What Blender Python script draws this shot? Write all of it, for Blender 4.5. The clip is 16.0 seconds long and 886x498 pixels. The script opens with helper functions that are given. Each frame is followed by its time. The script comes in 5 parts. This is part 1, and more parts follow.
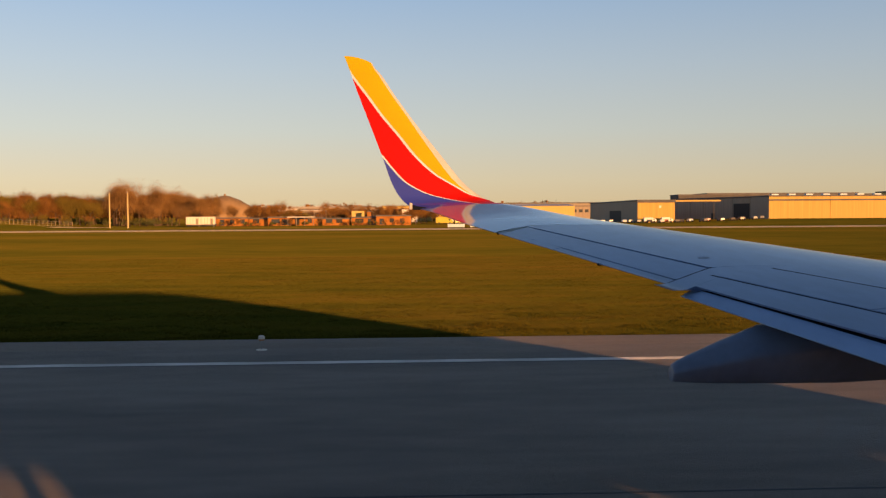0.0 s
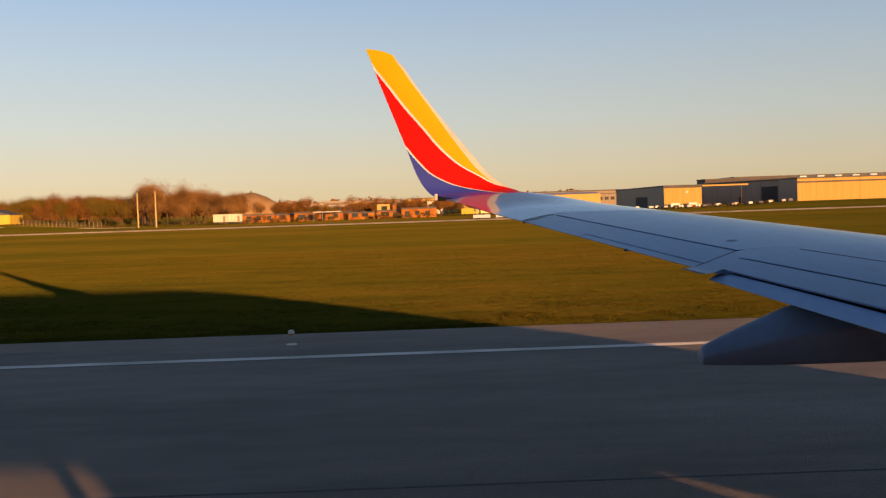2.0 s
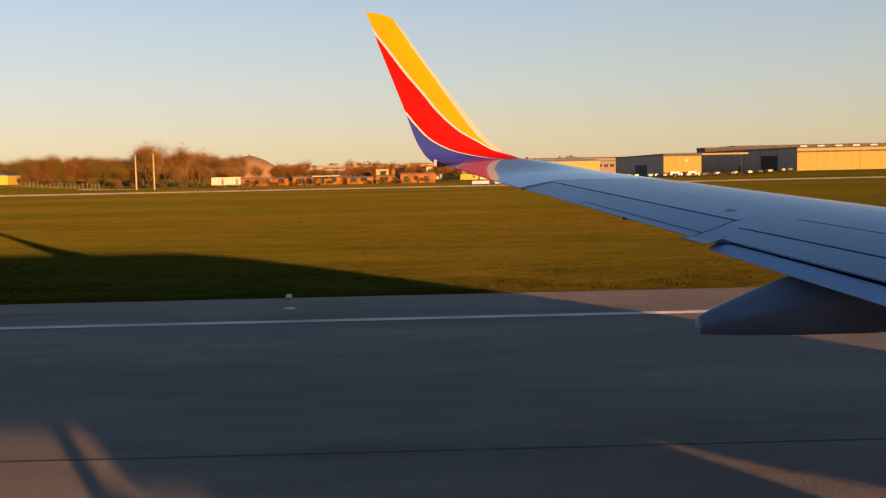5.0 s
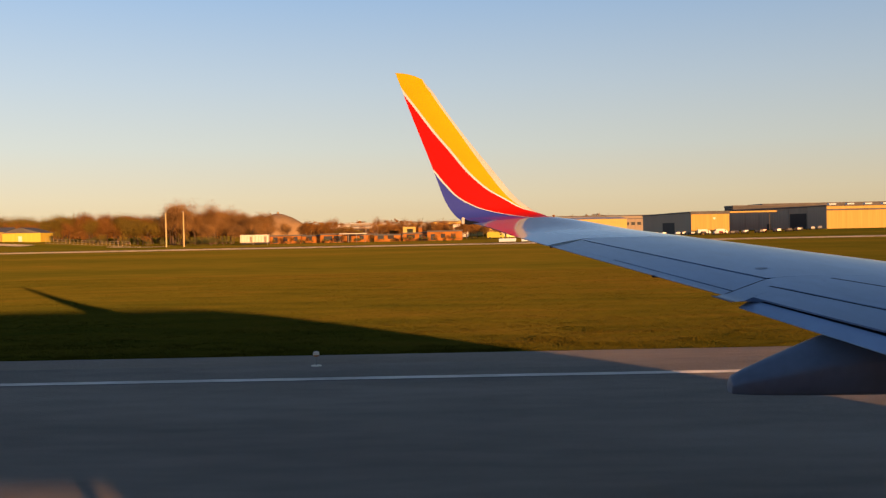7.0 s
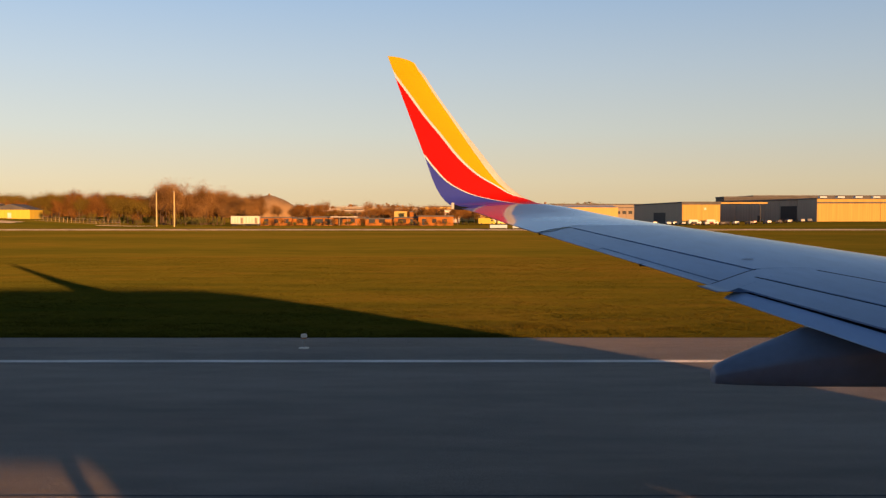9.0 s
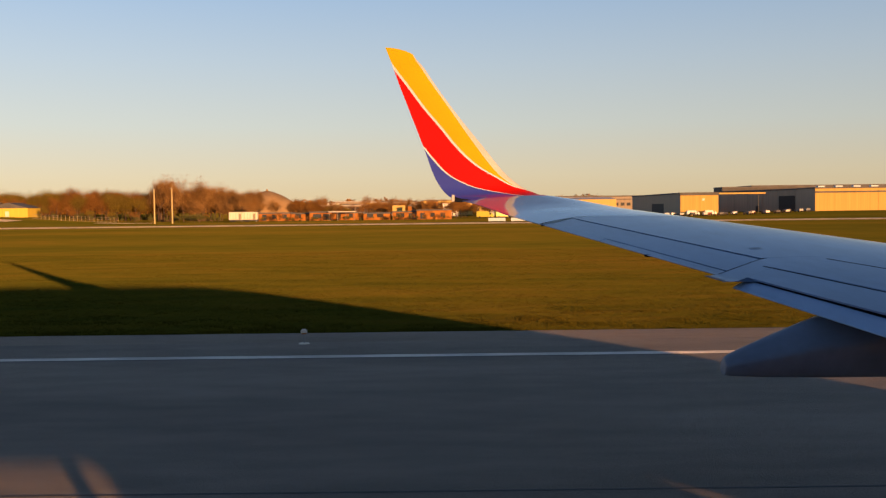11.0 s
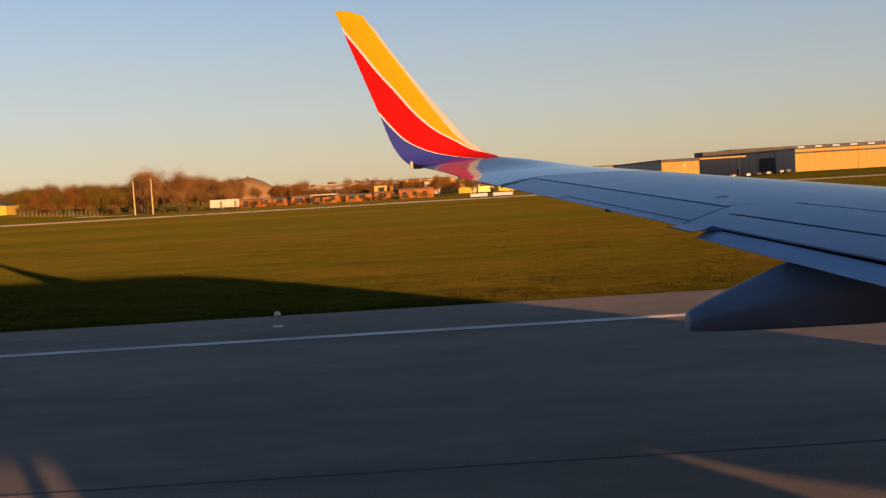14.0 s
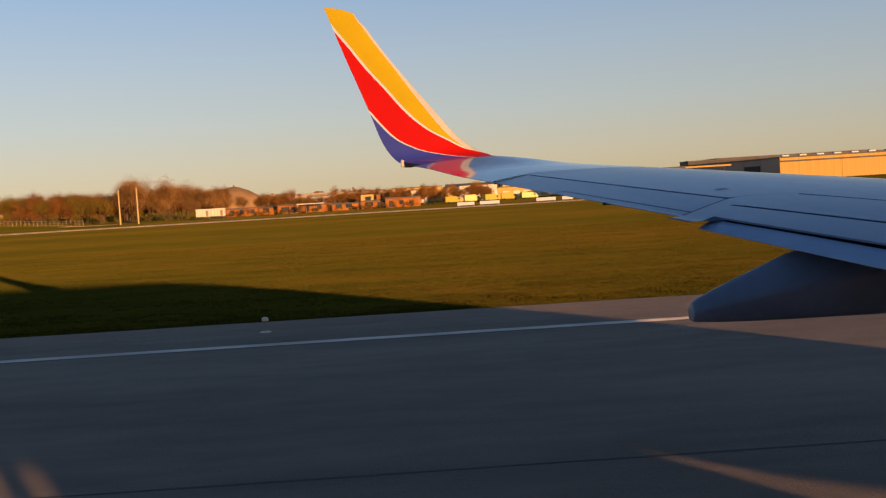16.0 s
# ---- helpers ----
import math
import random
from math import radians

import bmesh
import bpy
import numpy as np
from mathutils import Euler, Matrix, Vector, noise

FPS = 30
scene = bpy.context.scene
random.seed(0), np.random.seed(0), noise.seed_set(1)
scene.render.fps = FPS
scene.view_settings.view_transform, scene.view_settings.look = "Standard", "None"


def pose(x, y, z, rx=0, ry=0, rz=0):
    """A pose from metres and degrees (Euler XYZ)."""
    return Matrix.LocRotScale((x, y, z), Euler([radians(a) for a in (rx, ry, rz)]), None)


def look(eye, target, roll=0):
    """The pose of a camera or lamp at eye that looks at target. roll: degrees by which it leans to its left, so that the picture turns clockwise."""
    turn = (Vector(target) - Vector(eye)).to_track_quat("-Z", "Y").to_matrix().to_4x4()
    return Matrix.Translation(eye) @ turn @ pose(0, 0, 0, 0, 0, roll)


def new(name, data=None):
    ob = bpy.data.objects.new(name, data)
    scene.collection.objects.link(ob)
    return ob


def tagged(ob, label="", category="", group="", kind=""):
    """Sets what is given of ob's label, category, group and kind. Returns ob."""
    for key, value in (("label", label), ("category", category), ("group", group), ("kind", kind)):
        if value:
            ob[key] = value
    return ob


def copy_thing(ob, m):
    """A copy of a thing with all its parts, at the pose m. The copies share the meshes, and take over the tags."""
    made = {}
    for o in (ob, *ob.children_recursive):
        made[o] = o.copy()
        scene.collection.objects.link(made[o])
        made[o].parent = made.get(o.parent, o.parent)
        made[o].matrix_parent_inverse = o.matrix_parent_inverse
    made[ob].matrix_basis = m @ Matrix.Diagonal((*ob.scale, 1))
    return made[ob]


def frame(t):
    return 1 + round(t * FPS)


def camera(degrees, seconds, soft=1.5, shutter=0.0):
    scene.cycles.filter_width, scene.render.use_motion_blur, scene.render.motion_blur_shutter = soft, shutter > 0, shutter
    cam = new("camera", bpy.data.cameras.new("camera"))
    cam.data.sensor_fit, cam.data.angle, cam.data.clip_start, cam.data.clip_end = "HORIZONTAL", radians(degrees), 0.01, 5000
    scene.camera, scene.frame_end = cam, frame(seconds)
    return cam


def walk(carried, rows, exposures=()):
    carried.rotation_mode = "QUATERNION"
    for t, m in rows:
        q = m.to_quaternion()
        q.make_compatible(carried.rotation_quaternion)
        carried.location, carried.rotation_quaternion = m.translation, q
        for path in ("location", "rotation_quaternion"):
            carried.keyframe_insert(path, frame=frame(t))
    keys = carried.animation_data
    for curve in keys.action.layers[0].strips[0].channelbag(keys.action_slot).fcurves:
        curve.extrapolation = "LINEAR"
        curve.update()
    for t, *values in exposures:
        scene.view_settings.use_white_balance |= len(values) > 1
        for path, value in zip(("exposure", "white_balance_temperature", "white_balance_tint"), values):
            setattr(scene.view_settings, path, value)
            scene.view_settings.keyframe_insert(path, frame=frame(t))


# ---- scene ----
# Metres; X points the way the aircraft faces, Y out over its starboard wing, Z up from the runway.
cam = camera(49.52, 16.0, soft=1.3)
# seconds, x, y, z, yaw, pitch, roll
PATH = [
    (0, -0.011, 0.024, 4.012, -2.53, -2.03, 0.37),
    (0.5, -0.021, 0.018, 4.046, -2.61, -2.29, 1.70),
    (1, 0.016, -0.017, 4.010, -2.03, -2.30, 1.12),
    (1.5, 0.017, -0.034, 3.995, -3.19, -2.83, 1.64),
    (2, -0.014, -0.019, 3.997, -1.02, -2.51, 1.89),
    (2.5, -0.004, 0.000, 4.019, -0.75, -2.80, 1.13),
    (3, -0.008, 0.004, 4.028, 1.12, -2.65, 2.79),
    (3.5, 0.001, -0.004, 4.021, 0.22, -1.71, 3.30),
    (4, -0.000, -0.023, 4.011, 0.34, -0.52, 2.30),
    (4.5, -0.011, -0.013, 4.002, -0.60, -1.78, 1.59),
    (5, -0.015, -0.005, 4.004, -1.08, -4.56, 1.22),
    (5.2, -0.009, -0.001, 4.016, -1.80, -4.31, 1.39),
    (7.3, -0.034, -0.012, 3.997, 0.93, -0.98, 0.88),
    (7.5, -0.018, -0.019, 3.989, 1.03, -1.01, 0.57),
    (8, -0.024, 0.002, 3.995, 0.86, -1.66, 0.18),
    (8.5, -0.038, -0.006, 3.999, 0.47, -1.86, -0.16),
    (9, 0.000, -0.000, 3.998, 0.00, -1.98, 0.01),
    (9.2, -0.017, 0.016, 4.023, 0.15, -2.00, 0.56),
    (11.3, -0.036, 0.177, 3.979, -0.24, -2.56, 0.71),
    (11.5, -0.026, 0.197, 3.979, -0.75, -2.76, 0.91),
    (12, 0.127, 0.398, 3.950, -0.64, -3.15, 2.36),
    (12.5, 0.198, 0.486, 3.917, -0.73, -3.36, 2.14),
    (13, 0.267, 0.622, 3.872, -1.28, -3.10, 2.10),
    (13.5, 0.318, 0.727, 3.834, -1.42, -3.01, 2.06),
    (14, 0.312, 0.776, 3.801, -1.14, -3.69, 3.33),
    (14.5, 0.357, 0.890, 3.756, -2.06, -3.85, 1.81),
    (15, 0.362, 0.975, 3.713, -1.89, -3.60, 2.90),
    (15.5, 0.345, 1.031, 3.657, -2.42, -3.52, 2.28),
    (16, 0.236, 0.978, 3.655, -1.94, -3.19, 3.42),
]
walk(cam, [(t, pose(x, y, z, 90 + p, r, w)) for t, x, y, z, w, p, r in PATH],
     exposures=[(0, -0.10, 6500, 10), (1.5, -0.11, 6500, 10), (2.5, 0.0, 6500, 10), (5.0, 0.03, 6500, 10), (8.0, 0.0, 6500, 10), (11.5, -0.05, 6400, 10), (13.0, -0.12, 6300, 10), (14.5, -0.22, 6200, 10), (16.0, -0.25, 6150, 10)])

# ---- light ----
SUN_EL, SUN_AZ = 5.15, 28.8          # degrees above the horizon; degrees ahead of the port beam
TO_SUN = Vector((math.sin(radians(SUN_AZ)) * math.cos(radians(SUN_EL)),
                 -math.cos(radians(SUN_AZ)) * math.cos(radians(SUN_EL)), math.sin(radians(SUN_EL))))
world = bpy.data.worlds.new("evening_sky")
scene.world = world
world.use_nodes = True
wn, wl = world.node_tree.nodes, world.node_tree.links
sky = wn.new("ShaderNodeTexSky")
sky.sky_type = "NISHITA"
sky.sun_disc = False
sky.sun_elevation = radians(SUN_EL)
sky.sun_rotation = radians(90 + (90 - SUN_AZ))   # clockwise from +Y
sky.altitude, sky.air_density, sky.dust_density, sky.ozone_density = 200, 1.0, 1.6, 1.5
bg = wn["Background"]
bg.inputs["Strength"].default_value = 0.105
# evening haze: peach at the horizon, pale blue above it, deep blue overhead
wtc, wsep, wramp, wmix = wn.new("ShaderNodeTexCoord"), wn.new("ShaderNodeSeparateXYZ"), wn.new("ShaderNodeValToRGB"), wn.new("ShaderNodeMix")
wl.new(wtc.outputs["Generated"], wsep.inputs[0])
wl.new(wsep.outputs["Z"], wramp.inputs[0])
HAZE = [(0.0, (7.35, 5.45, 2.95)), (0.035, (7.1, 6.0, 4.05)), (0.085, (5.9, 6.05, 5.5)), (0.15, (4.7, 5.5, 6.2)), (0.24, (3.05, 4.5, 6.55)), (0.36, (1.45, 2.45, 4.2)), (0.6, (0.79, 1.33, 2.42)), (1.0, (0.49, 0.92, 1.83))]
while len(wramp.color_ramp.elements) < len(HAZE):
    wramp.color_ramp.elements.new(0.5)
for e, (z, c) in zip(wramp.color_ramp.elements, HAZE):
    e.position, e.color = z, (*[v / 8 for v in c], 1)
wsc = wn.new("ShaderNodeVectorMath")
wsc.operation = "SCALE"
wdim = wn.new("ShaderNodeMath")          # the haze thins towards the bow
wdim.operation = "MULTIPLY_ADD"
wdim.inputs[1].default_value, wdim.inputs[2].default_value = -2.6, 8.85
wl.new(wsep.outputs["X"], wdim.inputs[0])
wl.new(wdim.outputs[0], wsc.inputs["Scale"])
wl.new(wramp.outputs[0], wsc.inputs[0])
wmix.data_type = "RGBA"
wmix.inputs["Factor"].default_value = 0.88
wl.new(sky.outputs[0], wmix.inputs["A"])
wl.new(wsc.outputs[0], wmix.inputs["B"])
wl.new(wmix.outputs["Result"], bg.inputs["Color"])
sun = new("sun", bpy.data.lights.new("sun", "SUN"))
sun.data.energy, sun.data.angle, sun.data.color = 9.5, radians(0.55), (1.0, 0.485, 0.18)
sun.matrix_world = look(TO_SUN * 900, (0, 0, 0))


# ---- materials ----
def material(name, color, rough=0.6, metal=0.0, vary=0.15, scale=4.0, bump=0.0, bump_scale=60.0, stretch=(1, 1, 1),
             coat=0.0, other=None, spread=(0.35, 0.65), depth=0.02, island=0.0, detail=6.0, matte=0.0, spec=0.5):
    """A Principled material with a broad and a fine mottle, and relief."""
    m = bpy.data.materials.new(name)
    m.use_nodes = True
    n, l = m.node_tree.nodes, m.node_tree.links
    p = n["Principled BSDF"]
    p.inputs["Roughness"].default_value = rough
    p.inputs["Metallic"].default_value = metal
    p.inputs["Diffuse Roughness"].default_value = matte
    p.inputs["Specular IOR Level"].default_value = spec
    p.inputs["Coat Weight"].default_value = coat
    p.inputs["Coat Roughness"].default_value = 0.06
    tc = n.new("ShaderNodeTexCoord")
    mp = n.new("ShaderNodeMapping")
    mp.inputs["Scale"].default_value = stretch
    l.new(tc.outputs["Object"], mp.inputs["Vector"])
    na = n.new("ShaderNodeTexNoise")
    na.inputs["Scale"].default_value, na.inputs["Detail"].default_value = scale, detail
    nb = n.new("ShaderNodeTexNoise")
    nb.inputs["Scale"].default_value, nb.inputs["Detail"].default_value = scale * 9, 4
    for q in (na, nb):
        l.new(mp.outputs[0], q.inputs["Vector"])
    add = n.new("ShaderNodeMath")
    add.operation = "MULTIPLY_ADD"
    add.inputs[1].default_value = 0.35
    l.new(nb.outputs["Fac"], add.inputs[0])
    l.new(na.outputs["Fac"], add.inputs[2])
    rp = n.new("ShaderNodeValToRGB")
    lo = [c * (1 - vary) for c in color]
    hi = [min(1, c * (1 + vary)) for c in (other or color)]
    rp.color_ramp.elements[0].position, rp.color_ramp.elements[0].color = spread[0] + 0.17, (*lo, 1)
    rp.color_ramp.elements[1].position, rp.color_ramp.elements[1].color = spread[1] + 0.17, (*hi, 1)
    l.new(add.outputs[0], rp.inputs[0])
    out = rp.outputs[0]
    if island:
        gi = n.new("ShaderNodeNewGeometry")
        hs = n.new("ShaderNodeHueSaturation")
        mr = n.new("ShaderNodeMapRange")
        mr.inputs["To Min"].default_value, mr.inputs["To Max"].default_value = 1 - island, 1 + island
        l.new(gi.outputs["Random Per Island"], mr.inputs["Value"])
        l.new(mr.outputs[0], hs.inputs["Value"])
        l.new(out, hs.inputs["Color"])
        out = hs.outputs[0]
    l.new(out, p.inputs["Base Color"])
    if bump:
        nc = n.new("ShaderNodeTexNoise")
        nc.inputs["Scale"].default_value, nc.inputs["Detail"].default_value = bump_scale, 3
        l.new(mp.outputs[0], nc.inputs["Vector"])
        b = n.new("ShaderNodeBump")
        b.inputs["Strength"].default_value, b.inputs["Distance"].default_value = bump, depth
        l.new(nc.outputs["Fac"], b.inputs["Height"])
        l.new(b.outputs[0], p.inputs["Normal"])
    return m


M = {}
# Light grey paint with the sky's blue reflection put into its base colour.
M["wing"] = material("wing_sky_tinted_paint", (0.100, 0.172, 0.305), 0.40, 0.0, 0.18, 0.7, coat=0.62, stretch=(1, .35, 1), spec=0.08)
# The same sky-blued colour under a full gloss coat.
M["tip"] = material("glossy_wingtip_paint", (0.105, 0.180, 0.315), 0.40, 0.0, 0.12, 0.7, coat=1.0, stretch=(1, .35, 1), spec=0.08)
# Wing paint again, lightened in colour for sky light the flap lacks.
M["flap"] = material("flap_brightened_paint", (0.25, 0.36, 0.54), 0.42, 0.0, 0.12, 0.7, coat=0.5, stretch=(1, .35, 1), spec=0.08)
M["cream"] = material("worn_pale_edge", (0.46, 0.45, 0.42), 0.4, 0, 0.05, 3, spec=0.3)
# Sealant and small dark fittings; also the painted shade in the flap slot.
M["seal"] = material("dark_sealant_and_shade", (0.008, 0.010, 0.016), 0.9, spec=0.03)
M["fairing"] = material("fairing_grey_paint", (0.125, 0.160, 0.22), 0.5, 0.0, 0.14, 1.2, coat=0.15, spec=0.25)
M["metal"] = material("bare_aluminium", (0.50, 0.47, 0.42), 0.35, 0.6, 0.04, 3)
M["yellow"] = material("golden_yellow_paint", (0.42, 0.315, 0.0), 0.5, 0, 0.03, 2, spec=0.12, coat=0.1)
M["red"] = material("bright_red_paint", (0.42, 0.005, 0.001), 0.5, 0, 0.03, 2, spec=0.08, coat=0.12)
M["blue"] = material("deep_blue_paint", (0.032, 0.046, 0.31), 0.5, 0, 0.03, 2, spec=0.2, coat=0.6)
M["white_paint"] = material("white_paint", (0.45, 0.54, 0.60), 0.5, 0, 0.04, 2, spec=0.2)
M["hull"] = material("hull_blue_paint", (0.03, 0.05, 0.28), 0.35, 0, 0.05, 1, coat=0.4)
M["rubber"] = material("black_rubber", (0.02, 0.02, 0.02), 0.8)
M["glass"] = material("tinted_glass", (0.03, 0.04, 0.05), 0.06)
M["runway"] = material("grooved_runway", (0.180, 0.156, 0.136), 0.7, 0, 0.16, 0.16, 1.0, 60, (0.30, 1, 1), other=(0.222, 0.190, 0.162), depth=0.05, matte=1.0, spec=0.24)
M["shoulder"] = material("paved_shoulder", (0.25, 0.205, 0.165), 0.7, 0, 0.15, 0.3, 1.0, 60, (0.3, 1, 1), depth=0.07, matte=1.0, spec=0.3)
M["line"] = material("worn_white_line", (0.60, 0.57, 0.52), 0.7, 0, 0.2, 1.1, 0.8, 22, (0.4, 1, 1), depth=0.06, matte=1.0, spec=0.1)
M["joint"] = material("joint_sealant", (0.05, 0.05, 0.05), 0.9)
M["taxiway"] = material("pale_concrete", (0.50, 0.42, 0.32), 0.9, 0, 0.12, 0.1, 1.0, 8, depth=0.3, matte=1.0, spec=0.1)


def grass_material(name, dark, mid, pale, relief_depth):
    """Turf: mown bands and worn ochre patches, a clumpy middle scale and a fine grain, all drawn out along the runway."""
    m = bpy.data.materials.new(name)
    m.use_nodes = True
    n, l = m.node_tree.nodes, m.node_tree.links
    p = n["Principled BSDF"]
    p.inputs["Roughness"].default_value, p.inputs["Specular IOR Level"].default_value, p.inputs["Diffuse Roughness"].default_value = 0.95, 0.0, 1.0
    tc = n.new("ShaderNodeTexCoord")

    def field(scale, stretch, detail):
        mp, q = n.new("ShaderNodeMapping"), n.new("ShaderNodeTexNoise")
        mp.inputs["Scale"].default_value = stretch
        q.inputs["Scale"].default_value, q.inputs["Detail"].default_value = scale, detail
        l.new(tc.outputs["Object"], mp.inputs["Vector"])
        l.new(mp.outputs[0], q.inputs["Vector"])
        return q.outputs["Fac"]

    def ma(a, k, b):
        q = n.new("ShaderNodeMath")
        q.operation = "MULTIPLY_ADD"
        q.inputs[1].default_value = k
        l.new(a, q.inputs[0])
        if isinstance(b, float):
            q.inputs[2].default_value = b
        else:
            l.new(b, q.inputs[2])
        return q.outputs[0]

    broad, bands, clump, fine = field(0.02, (0.5, 1, 1), 4), field(0.05, (0.04, 1, 1), 3), field(0.45, (0.35, 1, 1), 2), field(7.0, (0.6, 1, 1), 3)
    mix = ma(broad, 1.0, ma(bands, 0.2, ma(clump, 0.5, ma(fine, 0.1, -0.4))))
    rp = n.new("ShaderNodeValToRGB")
    rp.color_ramp.elements[0].position, rp.color_ramp.elements[0].color = 0.32, (*dark, 1)
    rp.color_ramp.elements[1].position, rp.color_ramp.elements[1].color = 0.72, (*pale, 1)
    e = rp.color_ramp.elements.new(0.5)
    e.color = (*mid, 1)
    l.new(mix, rp.inputs[0])
    l.new(rp.outputs[0], p.inputs["Base Color"])
    if relief_depth:
        b = n.new("ShaderNodeBump")
        b.inputs["Strength"].default_value, b.inputs["Distance"].default_value = 1.0, relief_depth
        l.new(ma(fine, 0.04, ma(clump, 1.0, 0.0)), b.inputs["Height"])
        l.new(b.outputs[0], p.inputs["Normal"])
    return m


M["ground"] = grass_material("spring_grass_ground", (0.050, 0.053, 0.0072), (0.074, 0.065, 0.0085), (0.105, 0.073, 0.0120), 0.22)
M["blade"] = grass_material("grass_blades", (0.046, 0.049, 0.0068), (0.068, 0.060, 0.0080), (0.097, 0.068, 0.0112), 0.0)


# ---- building blocks ----
def mesh_of(name, bm, mats):
    me = bpy.data.meshes.new(name)
    bm.to_mesh(me)
    bm.free()
    for q in mats if isinstance(mats, (list, tuple)) else [mats]:
        me.materials.append(q)
    return me


def part(name, bm, mats, parent=None, label="", smooth=False):
    bmesh.ops.recalc_face_normals(bm, faces=bm.faces)
    if smooth:
        for f in bm.faces:
            f.smooth = True
    ob = new(name, mesh_of(name, bm, mats))
    if smooth:
        ob.data.set_sharp_from_angle(angle=radians(38))
    if parent is not None:
        ob.parent = parent
    return tagged(ob, label)


def thing(name, x, y, z, label, category, group="", rz=0, kind=""):
    e = new(name)
    e.matrix_world = pose(x, y, z, 0, 0, rz)
    e.empty_display_size = 0.3
    return tagged(e, label, category, group, kind)


def box(bm, x0, x1, y0, y1, z0, z1, bevel=0.0, mat=0):
    r = bmesh.ops.create_cube(bm, size=1)
    vs = r["verts"]
    for v in vs:
        v.co = Vector(((x0 + x1) / 2 + v.co.x * (x1 - x0), (y0 + y1) / 2 + v.co.y * (y1 - y0), (z0 + z1) / 2 + v.co.z * (z1 - z0)))
    fs = {f for v in vs for f in v.link_faces}
    for f in fs:
        f.material_index = mat
    if bevel:
        bmesh.ops.bevel(bm, geom=list({e for f in fs for e in f.edges}), offset=bevel, segments=1, affect="EDGES")
    return bm


def B(*a, **k):
    return box(bmesh.new(), *a, **k)


def loft(bm, rings, mats=None, close=True, caps=True):
    """Skin rings of points; mats(i, j) gives the material of a face."""
    rows = [[bm.verts.new(p) for p in r] for r in rings]
    n = len(rows[0])
    for i in range(len(rows) - 1):
        for j in range(n if close else n - 1):
            k = (j + 1) % n
            f = bm.faces.new((rows[i][j], rows[i][k], rows[i + 1][k], rows[i + 1][j]))
            if mats:
                f.material_index = mats(i, j)
    if caps and close:
        bm.faces.new(rows[0])
        bm.faces.new(rows[-1][::-1])
    return bm


def tube(bm, pts, radii, n=10):
    """A round tube along points."""
    rings = []
    for i, p in enumerate(pts):
        p = Vector(p)
        a, b = Vector(pts[max(i - 1, 0)]), Vector(pts[min(i + 1, len(pts) - 1)])
        q = (b - a).normalized().to_track_quat("Z", "Y")
        rings.append([p + q @ Vector((radii[i] * math.cos(2 * math.pi * k / n), radii[i] * math.sin(2 * math.pi * k / n), 0)) for k in range(n)])
    return loft(bm, rings)


def lerp_table(rows, s):
    """Smooth value at s in rows of (s, a, b, ...), by a Hermite curve."""
    i = 0
    while i < len(rows) - 2 and s > rows[i + 1][0]:
        i += 1
    a, b = rows[i], rows[i + 1]
    p, q = rows[max(i - 1, 0)], rows[min(i + 2, len(rows) - 1)]
    h = b[0] - a[0]
    u = (s - a[0]) / h
    out = []
    for k in range(1, len(a)):
        ma = (b[k] - p[k]) / (b[0] - p[0]) * h
        mb = (q[k] - a[k]) / (q[0] - a[0]) * h
        out.append((2 * u**3 - 3 * u**2 + 1) * a[k] + (u**3 - 2 * u**2 + u) * ma + (-2 * u**3 + 3 * u**2) * b[k] + (u**3 - u**2) * mb)
    return out


# ---- ground ----
EDGE = 31.5           # where the paved shoulder ends
LINE = 26.3           # middle of the edge line


def smooth(v):
    v = min(max(v, 0), 1)
    return v * v * (3 - 2 * v)


OFF = -37.0           # where the airfield's buildings lie along the runway


def relief(x, y):
    """The ground's height by the buildings' own x: a low rise behind the taxiway, another under the hangars."""
    return 3.3 * smooth((-x - 80) / 80) * smooth((y - 300) / 75) + 1.5 * smooth((x - 150) / 60) * smooth((y - 300) / 80)


bm = bmesh.new()
gx = [-4500, -2500, -1200, -600, -400] + [-320 + 12.5 * i for i in range(51)] + [400, 600, 1200, 2500, 4500]
gy = [-4500, -2000, -600, -100, 0, 60, 120, 180, 240, 290] + [300 + 8 * i for i in range(13)] + [420, 500, 650, 900, 1400, 2500, 4500]
gv = [[bm.verts.new((x, y, -0.06 + relief(x - OFF, y))) for x in gx] for y in gy]
for j in range(len(gy) - 1):
    for i in range(len(gx) - 1):
        bm.faces.new((gv[j][i], gv[j][i + 1], gv[j + 1][i + 1], gv[j + 1][i]))
tagged(part("ground", bm, M["ground"], smooth=True), "flat airfield grass, olive brown in low sun", category="ground")
rw = tagged(part("runway", B(-1500, 1500, -34, 29.2, -0.3, 0.0, mat=0), M["runway"]), "wide grey grooved runway pavement with faint joints", "runway", kind="structure")
tagged(part("pavement", B(-1500, 1500, 29.2, EDGE, -0.3, -0.012), M["shoulder"]), "narrow paved runway shoulder beside the grass", "pavement", kind="structure")
part("edge_line", B(-1500, 1500, LINE - 0.23, LINE + 0.23, 0.001, 0.006), M["line"], rw, "worn white painted edge line")
part("edge_line_border", B(-1500, 1500, LINE - 0.32, LINE - 0.235, 0.001, 0.0045), M["joint"], rw, "thin dark border of the edge line")
part("edge_line_border", B(-1500, 1500, LINE + 0.235, LINE + 0.29, 0.001, 0.0045), M["joint"], rw, "thin dark border of the edge line")
for y in (13.6, 6.0, -1.6, -9.2):
    part("joint", B(-1500, 1500, y - 0.035, y + 0.035, 0.001, 0.004), M["joint"], rw)
